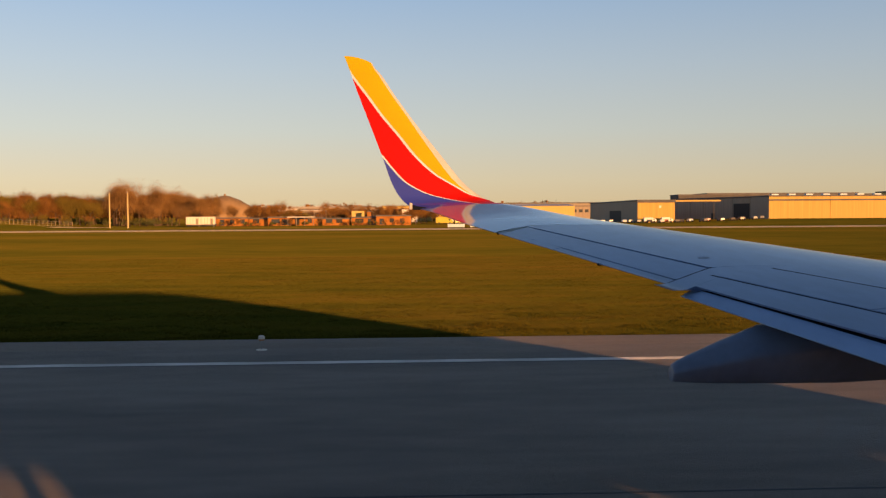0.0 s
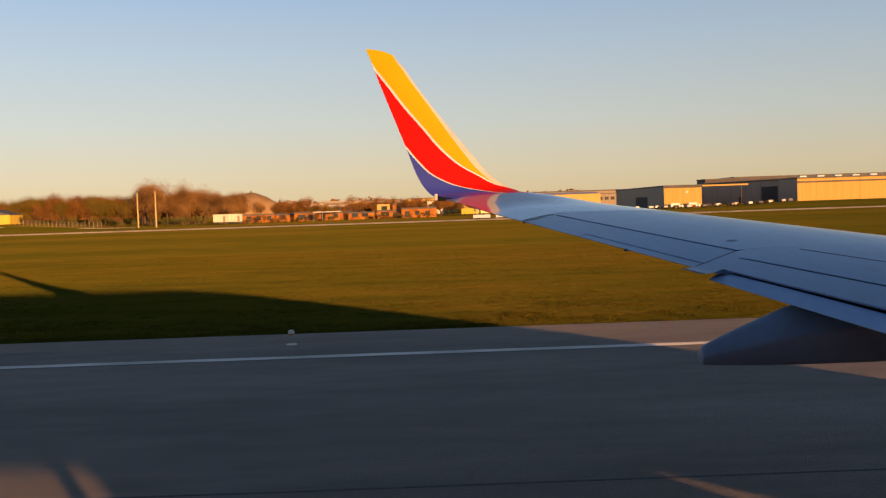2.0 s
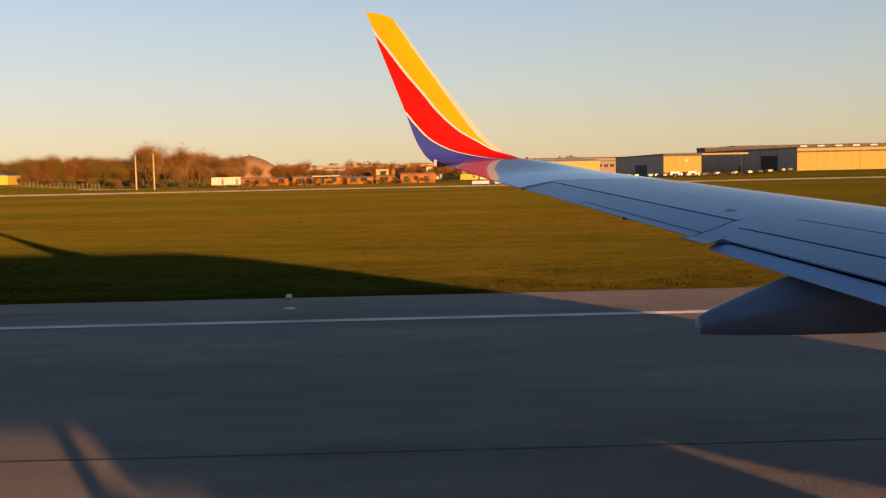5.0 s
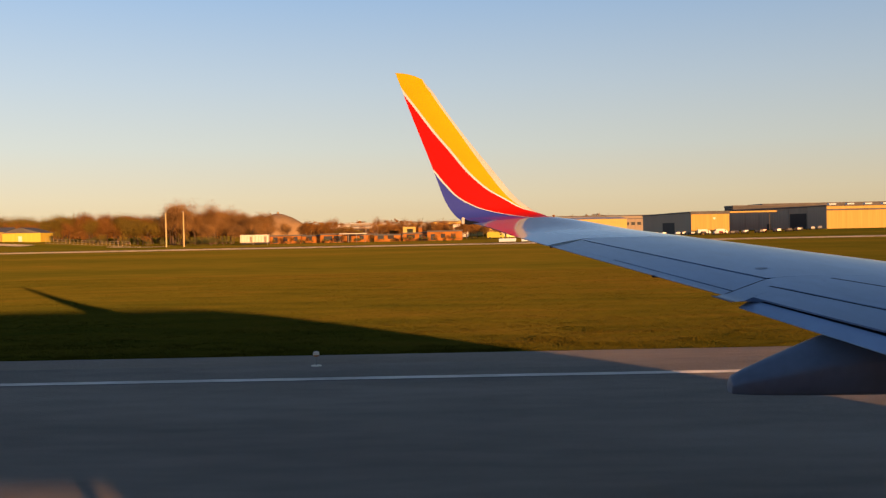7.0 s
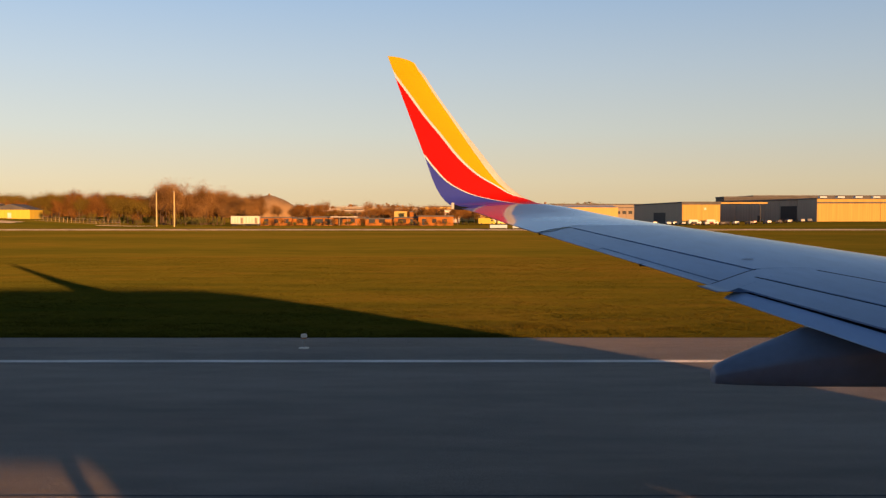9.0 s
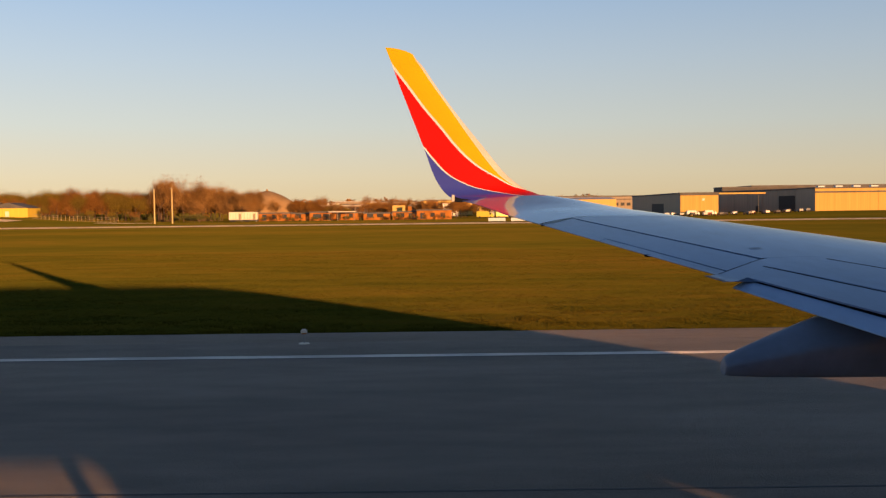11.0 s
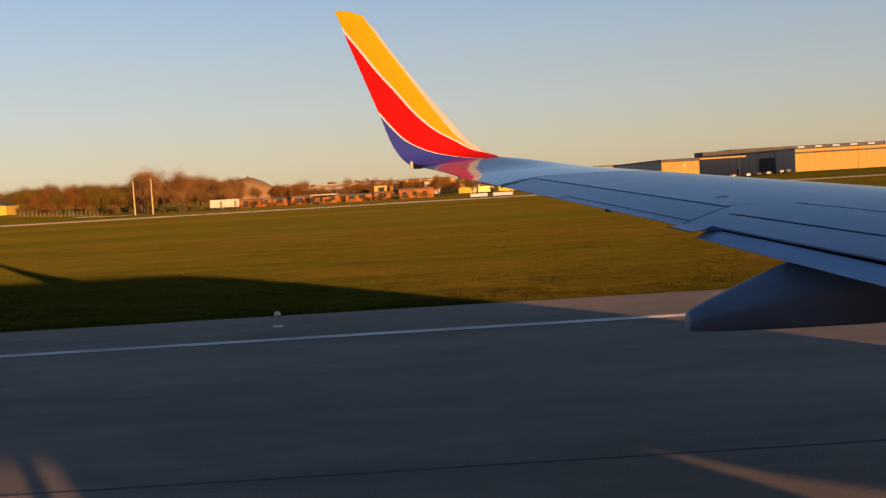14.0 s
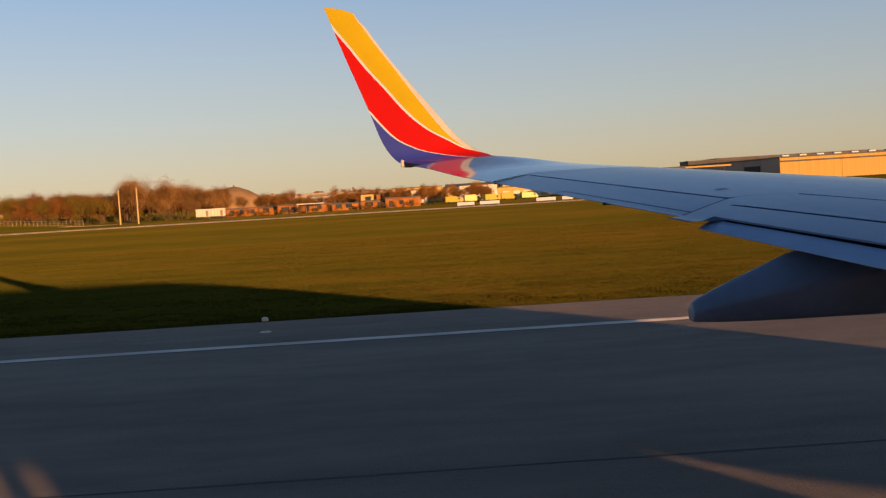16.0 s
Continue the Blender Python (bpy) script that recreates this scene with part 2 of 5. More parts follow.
tagged(part("road", B(-1500, 1500, 268, 291, -0.3, -0.02), M["taxiway"]), "pale concrete taxiway beyond the grass", "taxiway", kind="structure")


def grass_field(x0, x1, y0, y1, count, h0, h1, width):
    """Upright blades in tufts, thinner further out, as one mesh."""
    rng = np.random.default_rng(5)
    u = rng.random(count)
    ys = y0 + (y1 - y0) * u ** 2.2
    xs = x0 + (x1 - x0) * rng.random(count)
    nz = np.array([noise.noise((x * 0.25, y * 0.35, 3.1)) for x, y in zip(xs[::1], ys)])
    keep = nz > -0.75 + 0.6 * np.exp(-(ys - y0) / 1.2)
    xs, ys, nz = xs[keep], ys[keep], nz[keep]
    n = len(xs)
    far = 1 + (ys - y0) / 40
    tuft = 4.0 * np.exp(-(ys - y0) / 7) * np.clip([noise.noise((x * 0.8, y * 1.3, 9.4)) for x, y in zip(xs, ys)], 0, 1)
    co = np.zeros((n, 3, 3, 3))
    for k in range(3):
        a = rng.normal(0, 0.35, n) + math.pi * (rng.random(n) > 0.5)
        w = width * far * (0.6 + 0.8 * rng.random(n))
        h = (h0 + (h1 - h0) * rng.random(n)) * (0.55 + 0.5 * np.clip(nz + 0.3, 0, 1) + tuft)
        lx, ly = rng.normal(0, 0.04, n), rng.normal(0, 0.04, n)
        cx, cy = xs + rng.normal(0, 0.07, n), ys + rng.normal(0, 0.07, n)
        co[:, k, 0] = np.stack([cx - np.cos(a) * w, cy - np.sin(a) * w, np.full(n, -0.07)], 1)
        co[:, k, 1] = np.stack([cx + np.cos(a) * w, cy + np.sin(a) * w, np.full(n, -0.07)], 1)
        co[:, k, 2] = np.stack([cx + lx, cy + ly, h - 0.06], 1)
    me = bpy.data.meshes.new("grass")
    m = n * 3
    me.vertices.add(m * 3)
    me.vertices.foreach_set("co", co.reshape(-1))
    me.loops.add(m * 3)
    me.loops.foreach_set("vertex_index", np.arange(m * 3, dtype=np.int32))
    me.polygons.add(m)
    me.polygons.foreach_set("loop_start", np.arange(0, m * 3, 3, dtype=np.int32))
    me.update(calc_edges=True)
    me.materials.append(M["blade"])
    return tagged(new("grass", me), "short rough spring grass in tufts", "grass", kind="stuff")


grass_field(-62, 66, EDGE + 0.05, 95, 230000, 0.010, 0.040, 0.026)


# ---- the airliner ----
SKIN = -2.13          # the hull's middle line
plane = thing("airliner", 0, SKIN, 0, "blue twin-jet airliner, grey wing, yellow red and blue winglet", "airplane")
plane.matrix_world = Matrix.Identity(4)


def te_x(y):
    return 0.68 + 0.30 * (14.3 - y) if y > 3.8 else 3.83 + 0.03 * (3.8 - y)


def te_z(y):
    return 3.363 + 0.1054 * (y - 8.58)


def le_x(y):
    return 2.43 + 0.52 * (14.3 - y)


def foil(s):
    """Half thickness at s from the trailing (0) to the leading edge (1), 1 at its thickest."""
    c = 1 - min(max(s, 0), 1)
    return (0.2969 * math.sqrt(max(c, 0)) - 0.126 * c - 0.3516 * c * c + 0.2843 * c**3 - 0.1036 * c**4) / 0.1

UP, LOW = 0.043, 0.055


def surf(y, s, top=True, drop=0.0):
    c = le_x(y) - te_x(y)
    z = te_z(y) + (UP if top else -LOW) * c * foil(s) * 0.5 / 0.5
    return Vector((te_x(y) + s * c, y, z + drop))


def skew(y, s):
    """How far outboard the ends of the hinged panels lean, by span and chord station."""
    k = 2.0 - 0.8 * min(max((y - 8.55) / 3.95, 0), 1)
    return k * (max(s, 0) if s < 0.26 else 0.26 * (1 - smooth((s - 0.26) / 0.5)))


def section(y, s0, n=24, slant=0.0):
    """A closed ring from s0 over the top round the nose and back along the underside; a cove where s0 lies ahead of the edge."""
    ss = [s0 + (1 - s0) * (1 - math.cos(math.pi * i / n)) / 2 for i in range(n + 1)]
    top = [surf(y + slant * skew(y, s), s) for s in ss]
    low = [surf(y + slant * skew(y, s), s, False) for s in ss]
    if s0 > 0.03:
        for i, q in enumerate(ss):
            k = min(max((q - s0) / 0.12, 0), 1)
            low[i].z = (top[i].z - 0.014) * (1 - k) + low[i].z * k
    else:
        top[0].z += 0.004
        low[0].z -= 0.004
    return top + low[-2::-1]


def shroud(y):
    """Chord station where the fixed skin ends above the flap."""
    return (0.165 + 0.03 * (8.4 - y)) / (le_x(y) - te_x(y))


def spread(a, b, n):
    return [a + (b - a) * i / n for i in range(n + 1)]


FLAP_END, AIL_IN, AIL_OUT = 8.33, 8.66, 12.50
bm = bmesh.new()
loft(bm, [section(y, shroud(y), slant=1.0 if y > 8 else 0) for y in (-1.2, 1.0, 2.6, 3.8, 5.0, 6.0, 7.0, 7.8, FLAP_END)])
loft(bm, [section(y, -0.03, slant=1.0) for y in (FLAP_END + 0.001, 8.48, AIL_IN - 0.018)])
loft(bm, [section(y, 0.259, slant=1.0) for y in spread(AIL_IN - 0.017, AIL_OUT + 0.025, 8)])
wing = part("wing", bm, M["wing"], plane, "light grey upper wing skin with sky blue in its colour", True)


def blade_part(name, y0, y1, a, b, mat, parent, label="", drop=0.0, n=8, m=6, edge=False, top_only=0.0, droop=0.0):
    """A strip of the wing between chord stations a and b, its ends square to the hinge."""
    rings = []
    for y in spread(y0, y1, n):
        ss = [a + (b - a) * i / m for i in range(m + 1)]
        top = [surf(y + skew(y, q), q, True, drop - droop * (1 - q / 0.25)) for q in ss]
        low = [v - Vector((0, 0, top_only)) for v in top] if top_only else [surf(y + skew(y, q), q, False, -drop) for q in ss]
        if edge:
            top[0].z += 0.002
            low[0].z = top[0].z - 0.006
        rings.append(top + low[::-1])
    return part(name, loft(bmesh.new(), rings), mat, parent, label, True)

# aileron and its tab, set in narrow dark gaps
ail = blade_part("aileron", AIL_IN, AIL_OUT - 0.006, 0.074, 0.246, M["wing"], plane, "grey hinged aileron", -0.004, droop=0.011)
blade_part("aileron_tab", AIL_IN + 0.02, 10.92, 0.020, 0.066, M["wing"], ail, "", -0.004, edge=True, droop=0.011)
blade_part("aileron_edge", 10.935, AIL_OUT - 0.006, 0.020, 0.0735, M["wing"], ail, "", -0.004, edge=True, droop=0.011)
blade_part("gap_seal", AIL_IN - 0.016, AIL_OUT + 0.024, 0.05, 0.264, M["seal"], plane, "dark gap round the aileron", -0.02, top_only=0.02)

rings = []
for q in spread(0.02, 0.26, 6):               # dark end wall beyond the drooped aileron
    v = surf(AIL_OUT + 0.018 + skew(AIL_OUT, q), q, True, 0.0015)
    rings.append([v, v + Vector((0, 0.012, 0)), v + Vector((0, 0.012, -0.04)), v - Vector((0, 0, 0.04))])
part("gap_wall", loft(bmesh.new(), rings), M["seal"], plane)

rings = []
for q in spread(0.02, 0.262, 6):              # the same at the inboard end
    v = surf(AIL_IN - 0.026 + skew(AIL_IN, q), q, True, 0.0015)
    rings.append([v, v + Vector((0, 0.026, 0)), v + Vector((0, 0.026, -0.03)), v - Vector((0, 0, 0.03))])
part("gap_wall", loft(bmesh.new(), rings), M["seal"], plane)

# flap, drooped a little below the fixed skin
def flap_section(y, slant=0.0):
    x, z = 2.475 + 0.30 * (8.4 - y), 3.275 + 0.1165 * (y - 8.4)
    if y < 3.8:
        x, z = 3.855 + 0.03 * (3.8 - y), 2.754 - 0.09 * (3.8 - y)
    pts = []
    lip = 0.165 + 0.0375 * (8.4 - max(y, 3.8))      # where the fixed skin begins to cover it
    for q in (0, lip * 0.5, lip, lip + 0.1, 0.65, 1.0):
        h = float(np.interp(q, (0, 0.1, 0.2, 0.3, 0.65, 1.0), (0.004, 0.042, 0.066, 0.074, 0.074, 0.0)))
        pts.append(Vector((x + q * 0.8, y + slant * q, z + 0.02 * q + h)))
    for q, h in ((1.0, -0.06), (0.7, -0.075), (0.3, -0.03), (0, -0.004)):
        pts.append(Vector((x + q * 0.8, y + slant * q, z + 0.02 * q + h)))
    return pts

# Faces ahead of the lip are coloured near black for the slot's shade.
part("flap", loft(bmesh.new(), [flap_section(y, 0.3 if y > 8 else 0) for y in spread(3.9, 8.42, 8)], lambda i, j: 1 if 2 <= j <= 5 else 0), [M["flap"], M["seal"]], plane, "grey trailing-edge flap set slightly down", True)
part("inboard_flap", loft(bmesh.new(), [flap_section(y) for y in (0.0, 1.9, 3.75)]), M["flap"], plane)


def chord_strip(name, y0, y1, near, far, lift, depth, mat, label="", n=6, m=5):
    """A plate that lies on the skin between two distances ahead of the trailing edge, each given as (at 8.8, growth inboard)."""
    rings = []
    for y in spread(y0, y1, n):
        c = le_x(y) - te_x(y)
        a, b = (near[0] + near[1] * (8.8 - y)) / c, (far[0] + far[1] * (8.8 - y)) / c
        top = [surf(y, a + (b - a) * i / m, True, lift) for i in range(m + 1)]
        low = [surf(y, a + (b - a) * i / m, True, lift - depth) for i in range(m + 1)]
        rings.append(top + low[::-1])
    return part(name, loft(bmesh.new(), rings), mat, plane, label, True)

for y0, y1 in ((7.12, 8.72), (5.50, 7.09), (3.90, 5.47)):
    chord_strip("spoiler", y0, y1, (0.56, 0.085), (1.17, 0.135), 0.0025, 0.02, M["wing"], "grey spoiler panel")
chord_strip("seam", 3.9, 8.80, (0.526, 0.085), (0.545, 0.085), 0.0015, 0.01, M["seal"], n=10, m=1)
chord_strip("seam", 7.10, 8.90, (1.178, 0.135), (1.198, 0.135), 0.0015, 0.01, M["seal"], n=6, m=1)
chord_strip("seam", 3.9, 7.08, (1.178, 0.135), (1.198, 0.135), 0.0015, 0.01, M["seal"], n=6, m=1)
M["cap"] = material("darker_grey_paint", (0.11, 0.15, 0.22), 0.42)
bmc = bmesh.new()
bmesh.ops.create_cone(bmc, segments=24, radius1=0.06, radius2=0.06, depth=0.0016, cap_ends=True)
cap_at = surf(9.66, 0.36, True, 0.0003)
nrm = (surf(9.66, 0.40) - surf(9.66, 0.32)).cross(surf(9.76, 0.36) - surf(9.56, 0.36)).normalized()
bmesh.ops.transform(bmc, matrix=Matrix.Translation(cap_at) @ nrm.to_track_quat("Z", "Y").to_matrix().to_4x4(), verts=bmc.verts)
part("fuel_cap", bmc, M["cap"], plane, "small dark round fuel cap")
bmc = B(-0.03, 0.17, -0.03, 0.03, -0.022, 0.004, 0.006)
bmesh.ops.transform(bmc, matrix=Matrix.Translation(surf(9.95, 0.03, False)), verts=bmc.verts)
part("hinge_fairing", bmc, M["seal"], plane)


# canoe-shaped flap track fairings
# half a section: flat keel, flank leaning out, broad sloping shoulder, narrow crown
CANOE_HALF = [(0.50, -1.0), (0.68, -0.95), (0.78, -0.84), (0.99, -0.02), (0.98, 0.14), (0.87, 0.32), (0.42, 0.86), (0.20, 1.0)]
CANOE_SECTION = CANOE_HALF + [(-u, q) for u, q in reversed(CANOE_HALF)]


def canoe(y, tip_x, tip_z, sc):
    rows = [(0.0, 0.055, -0.055, 0.058), (0.012, 0.068, -0.06, 0.075), (0.05, 0.08, -0.062, 0.098), (0.16, 0.105, -0.066, 0.148), (0.35, 0.13, -0.07, 0.230), (0.70, 0.165, -0.072, 0.372),
            (1.3, 0.20, -0.07, 0.52), (2.0, 0.21, -0.04, 0.55), (2.8, 0.18, 0.06, 0.53), (3.5, 0.11, 0.24, 0.50), (3.9, 0.03, 0.38, 0.48)]
    rings = []
    for d, w, lo, hi in rows:
        mid, half = (lo + hi) / 2, (hi - lo) / 2
        ring = [Vector((tip_x + d * sc, y + 1.35 * w * sc * u, tip_z + (mid + half * q) * sc)) for u, q in CANOE_SECTION]
        rings.append(ring)
    part("flap_fairing", loft(bmesh.new(), rings), M["fairing"], plane, "dark grey canoe-shaped flap track fairing", True)

canoe(7.55, 2.13, 2.74, 1.0)
canoe(4.9, 2.9, 2.38, 1.1)

# winglet: station, y, z, trailing x, leading x
WL = [(-2, AIL_OUT + 0.026, te_z(AIL_OUT + 0.026), te_x(AIL_OUT + 0.026), le_x(AIL_OUT + 0.026)), (-1, 13.40, te_z(13.40), te_x(13.40), le_x(13.40)), (0, 14.30, 3.966, 0.68, 2.43), (1, 14.80, 4.048, 0.444, 2.08), (2, 15.15, 4.150, 0.175, 1.70), (3, 15.35, 4.410, -0.09, 1.12), (4, 15.50, 4.912, -0.283, 0.685),
      (5, 15.65, 5.510, -0.497, 0.245), (6, 15.80, 6.110, -0.725, -0.178), (7, 15.92, 6.540, -0.880, -0.438), (7.25, 15.95, 6.632, -0.915, -0.455)]
# stripe edges by height: x of the yellow-red edge and of the red-blue edge
RED_TOP = [(4.16, 1.62), (4.225, 1.42), (4.29, 1.16), (4.46, 0.855), (4.64, 0.555), (4.93, 0.247), (5.28, -0.027), (5.61, -0.293), (5.97, -0.547), (6.27, -0.765), (6.36, -0.825)]
BLUE_TOP = [(4.07, 1.52), (4.105, 1.27), (4.15, 1.02), (4.235, 0.705), (4.345, 0.40), (4.52, 0.09), (4.76, -0.138), (4.99, -0.313)]


def table_x(rows, z):
    z = min(max(z, rows[0][0]), rows[-1][0])
    return lerp_table(rows, z)[0]


def bend():
    """The winglet's middle line in (y, z): the wing's own slope, a smooth bend, then the straight blade."""
    y0 = AIL_OUT + 0.026
    pts = [(y, te_z(y) + 0.035 * max(y - 13.6, 0) ** 2) for y in (y0 + (15.1 - y0) * k / 80 for k in range(80))]
    a, c, d = Vector((15.1, te_z(15.1) + 0.0788)), Vector((15.302, 4.171)), Vector((15.349, 4.35))
    pts += [tuple(a * (1 - u) ** 2 + c * 2 * u * (1 - u) + d * u * u) for u in (k / 40 for k in range(40))]
    pts += [(15.349 + (15.955 - 15.349) * k / 60, 4.35 + (6.632 - 4.35) * k / 60) for k in range(61)]
    arc = [0.0]
    for p, q in zip(pts, pts[1:]):
        arc.append(arc[-1] + math.hypot(q[0] - p[0], q[1] - p[1]))
    return pts, arc


def winglet(mirror=False):
    inner_cuts = 4
    pts, arc = bend()
    at = [arc[min(range(len(pts)), key=lambda k: math.hypot(pts[k][0] - w[1], pts[k][1] - w[2]))] for w in WL]
    n_rows = 110
    lengths = [arc[-1] * k / n_rows for k in range(n_rows + 1)]
    spans = [float(np.interp(q, at, [w[0] for w in WL])) for q in lengths]
    ys, zs = np.interp(lengths, arc, [p[0] for p in pts]), np.interp(lengths, arc, [p[1] for p in pts])
    ends = [lerp_table([(p, w[3], w[4]) for p, w in zip(at, WL)], q) for q in lengths]
    for _ in range(14):                       # ease the leading and trailing edges
        ends = [ends[0]] + [[(a + 2 * b + c) / 4 for a, b, c in zip(ends[i - 1], ends[i], ends[i + 1])] for i in range(1, len(ends) - 1)] + [ends[-1]]
    samples = [(float(y), float(z), tx, lx) for y, z, (tx, lx) in zip(ys, zs, ends)]
    rings = []
    first = next(k for k, q in enumerate(samples) if q[1] >= 4.10)
    for i, s in enumerate(spans):
        y, z, tx, lx = samples[i]
        y2, z2 = samples[min(i + 1, len(samples) - 1)][:2]
        y1, z1 = samples[max(i - 1, 0)][:2]
        t = Vector((0, y2 - y1, z2 - z1)).normalized()
        nin = Vector((0, -t.z, t.y))          # towards the hull and up
        c = lx - tx
        hw = 0.017
        _, zq, tq, lq = samples[max(i, first)]
        b2 = (table_x(BLUE_TOP, zq) - tq) / (lq - tq) if zq < 4.99 else -1
        b1 = (table_x(RED_TOP, zq) - tq) / (lq - tq) if zq < 6.36 else -1
        w = hw / c
        le = 1 - (0.022 + 0.03 * smooth((6.58 - zq) / 0.2) + 0.075 * smooth((5.8 - zq) / 1.1)) / c
        key = [0, b2 - w, b2 + w, b1 - 1.35 * w, b1 + 1.35 * w, le, 1]
        key = [min(max(v, 0), 1) for v in key]
        for k in range(1, len(key)):
            key[k] = max(key[k], key[k - 1])
        key[5] = max(le, min(key[4], 0.985)) if key[4] < 1 else 1
        us = []
        for k in range(6):
            us += [key[k] + (key[k + 1] - key[k]) * q / inner_cuts for q in range(inner_cuts)]
        us.append(1.0)
        th = 0.043 + 0.002 * max(s, 0)
        inn = [Vector((tx + u * c, y, z)) + nin * (th * c * foil(u) + (0.004 if u < 0.02 else 0)) for u in us]
        out = [Vector((tx + u * c, y, z)) - nin * ((0.055 - 0.002 * max(s, 0)) * c * foil(u) + (0.004 if u < 0.02 else 0)) for u in us]
        shear = 0.125 * smooth((s - 6.3) / 0.95)
        for v, u in zip(inn + out, us + us):
            v.z -= shear * (0.25 * u + 0.75 * u * u)
            if s < 0.5:
                dy = skew(AIL_OUT, u) * smooth((0.5 - s) / 2.5)
                v.x -= (0.30 + 0.22 * u) * dy
                v.y += dy
                v.z += 0.1054 * dy
        rings.append(inn + out[-2::-1])
    n_in = 6 * inner_cuts
    slot = [3, 0, 2, 0, 1, 5]               # blue, white, red, white, yellow, leading edge

    def mats(i, j):
        if j >= n_in:
            j = 2 * n_in - 1 - j
        if i < first + 4 * (j / n_in) ** 2:   # the paint ends a little higher towards the leading edge
            return 4
        return slot[min(max(j // inner_cuts, 0), 5)] if j < n_in else 4
    bm = loft(bmesh.new(), rings, mats)
    bmesh.ops.dissolve_degenerate(bm, dist=0.0004, edges=bm.edges)
    if mirror:
        for v in bm.verts:
            v.co.y = 2 * SKIN - v.co.y
        bmesh.ops.reverse_faces(bm, faces=bm.faces)
    return bm

part("winglet", winglet(), [M["white_paint"], M["yellow"], M["red"], M["blue"], M["tip"], M["cream"]], plane, "curved winglet painted yellow, red and blue with white edges", True)
tl = part("tail_light", loft(bmesh.new(), [[Vector((x, y, z)) for y, z in ((15.0, z0), (15.09, z0), (15.09, z1), (15.0, z1))] for x, z0, z1 in ((0.178, 4.095, 4.175), (0.26, 4.09, 4.15), (0.42, 4.105, 4.125))]), M["seal"], plane, "small dark position light housing")
part("light_lens", B(0.125, 0.176, 15.005, 15.085, 4.10, 4.205, 0.012), M["cream"], tl, "clear position light lens")


# hull, fin, tailplane, port wing, engines, gear
def hull():
    rows = [(22.0, 0.05, 0.05, 2.3), (21.8, 0.4, 0.42, 2.35), (21.35, 0.72, 0.70, 2.62), (20.5, 1.0, 1.05, 2.92), (19.3, 1.42, 1.43, 3.22), (17.9, 1.72, 1.75, 3.51), (16.3, 1.86, 1.91, 3.66), (14.5, 1.88, 1.91, 3.71),
            (-3, 1.88, 1.87, 3.75), (-7, 1.72, 1.72, 3.85), (-11, 1.25, 1.3, 4.0), (-14, 0.7, 0.8, 4.4), (-16, 0.2, 0.35, 4.7)]
    return [[Vector((x, SKIN + w * math.cos(math.tau * k / 40), zc + h * math.sin(math.tau * k / 40))) for k in range(40)] for x, w, h, zc in rows]

part("belly_fairing", loft(bmesh.new(), [[Vector((x, SKIN + w * math.cos(math.tau * k / 24), 2.33 + h * math.sin(math.tau * k / 24))) for k in range(24)] for x, w, h in ((-3.4, 0.3, 0.2), (-1.8, 1.3, 0.47), (0.5, 1.75, 0.525), (5, 1.8, 0.53), (9.5, 1.75, 0.55), (12.5, 1.7, 0.58), (15.0, 0.5, 0.3))]), M["fairing"], plane, "grey belly fairing under the wing root", True)
part("fuselage", loft(bmesh.new(), hull()), M["hull"], plane, "blue painted fuselage", True)


def slab(rows, mat, name, label=""):
    """A thin lifting surface: rows of (x trailing, x leading, y, z, thickness), thickness along y if upright."""
    rings = []
    for tx, lx, y, z, th, up in rows:
        ring = []
        for k in range(16):
            a = math.tau * k / 16
            s = 0.5 + 0.5 * math.cos(a)
            d = math.copysign(1, math.sin(a)) * foil(s) * th if abs(math.sin(a)) > 1e-6 else 0
            ring.append(Vector((tx + s * (lx - tx), y + (d if up else 0), z + (0 if up else d))))
        rings.append(ring)
    return part(name, loft(bmesh.new(), rings), mat, plane, label, True)

slab([(-14.5, -7.5, SKIN, 4.6, 0.3, 1), (-16.5, -14.0, SKIN, 12.4, 0.1, 1)], M["hull"], "tail_fin", "tall tail fin")
slab([(-15.0, -11.0, SKIN, 4.7, 0.2, 0), (-16.2, -14.6, SKIN + 7.1, 5.5, 0.07, 0)], M["wing"], "tailplane")
slab([(-15.0, -11.0, SKIN, 4.7, 0.2, 0), (-16.2, -14.6, SKIN - 7.1, 5.5, 0.07, 0)], M["wing"], "tailplane")
slab([(te_x(y), le_x(y), 2 * SKIN - y, te_z(y) + 0.02, 0.05 * (le_x(y) - te_x(y)), 0) for y in (-1.2, 3.8, 8.5, AIL_OUT + 0.02)], M["wing"], "port_wing")
part("port_winglet", winglet(True), [M["white_paint"], M["yellow"], M["red"], M["blue"], M["wing"], M["cream"]], plane, "", True)
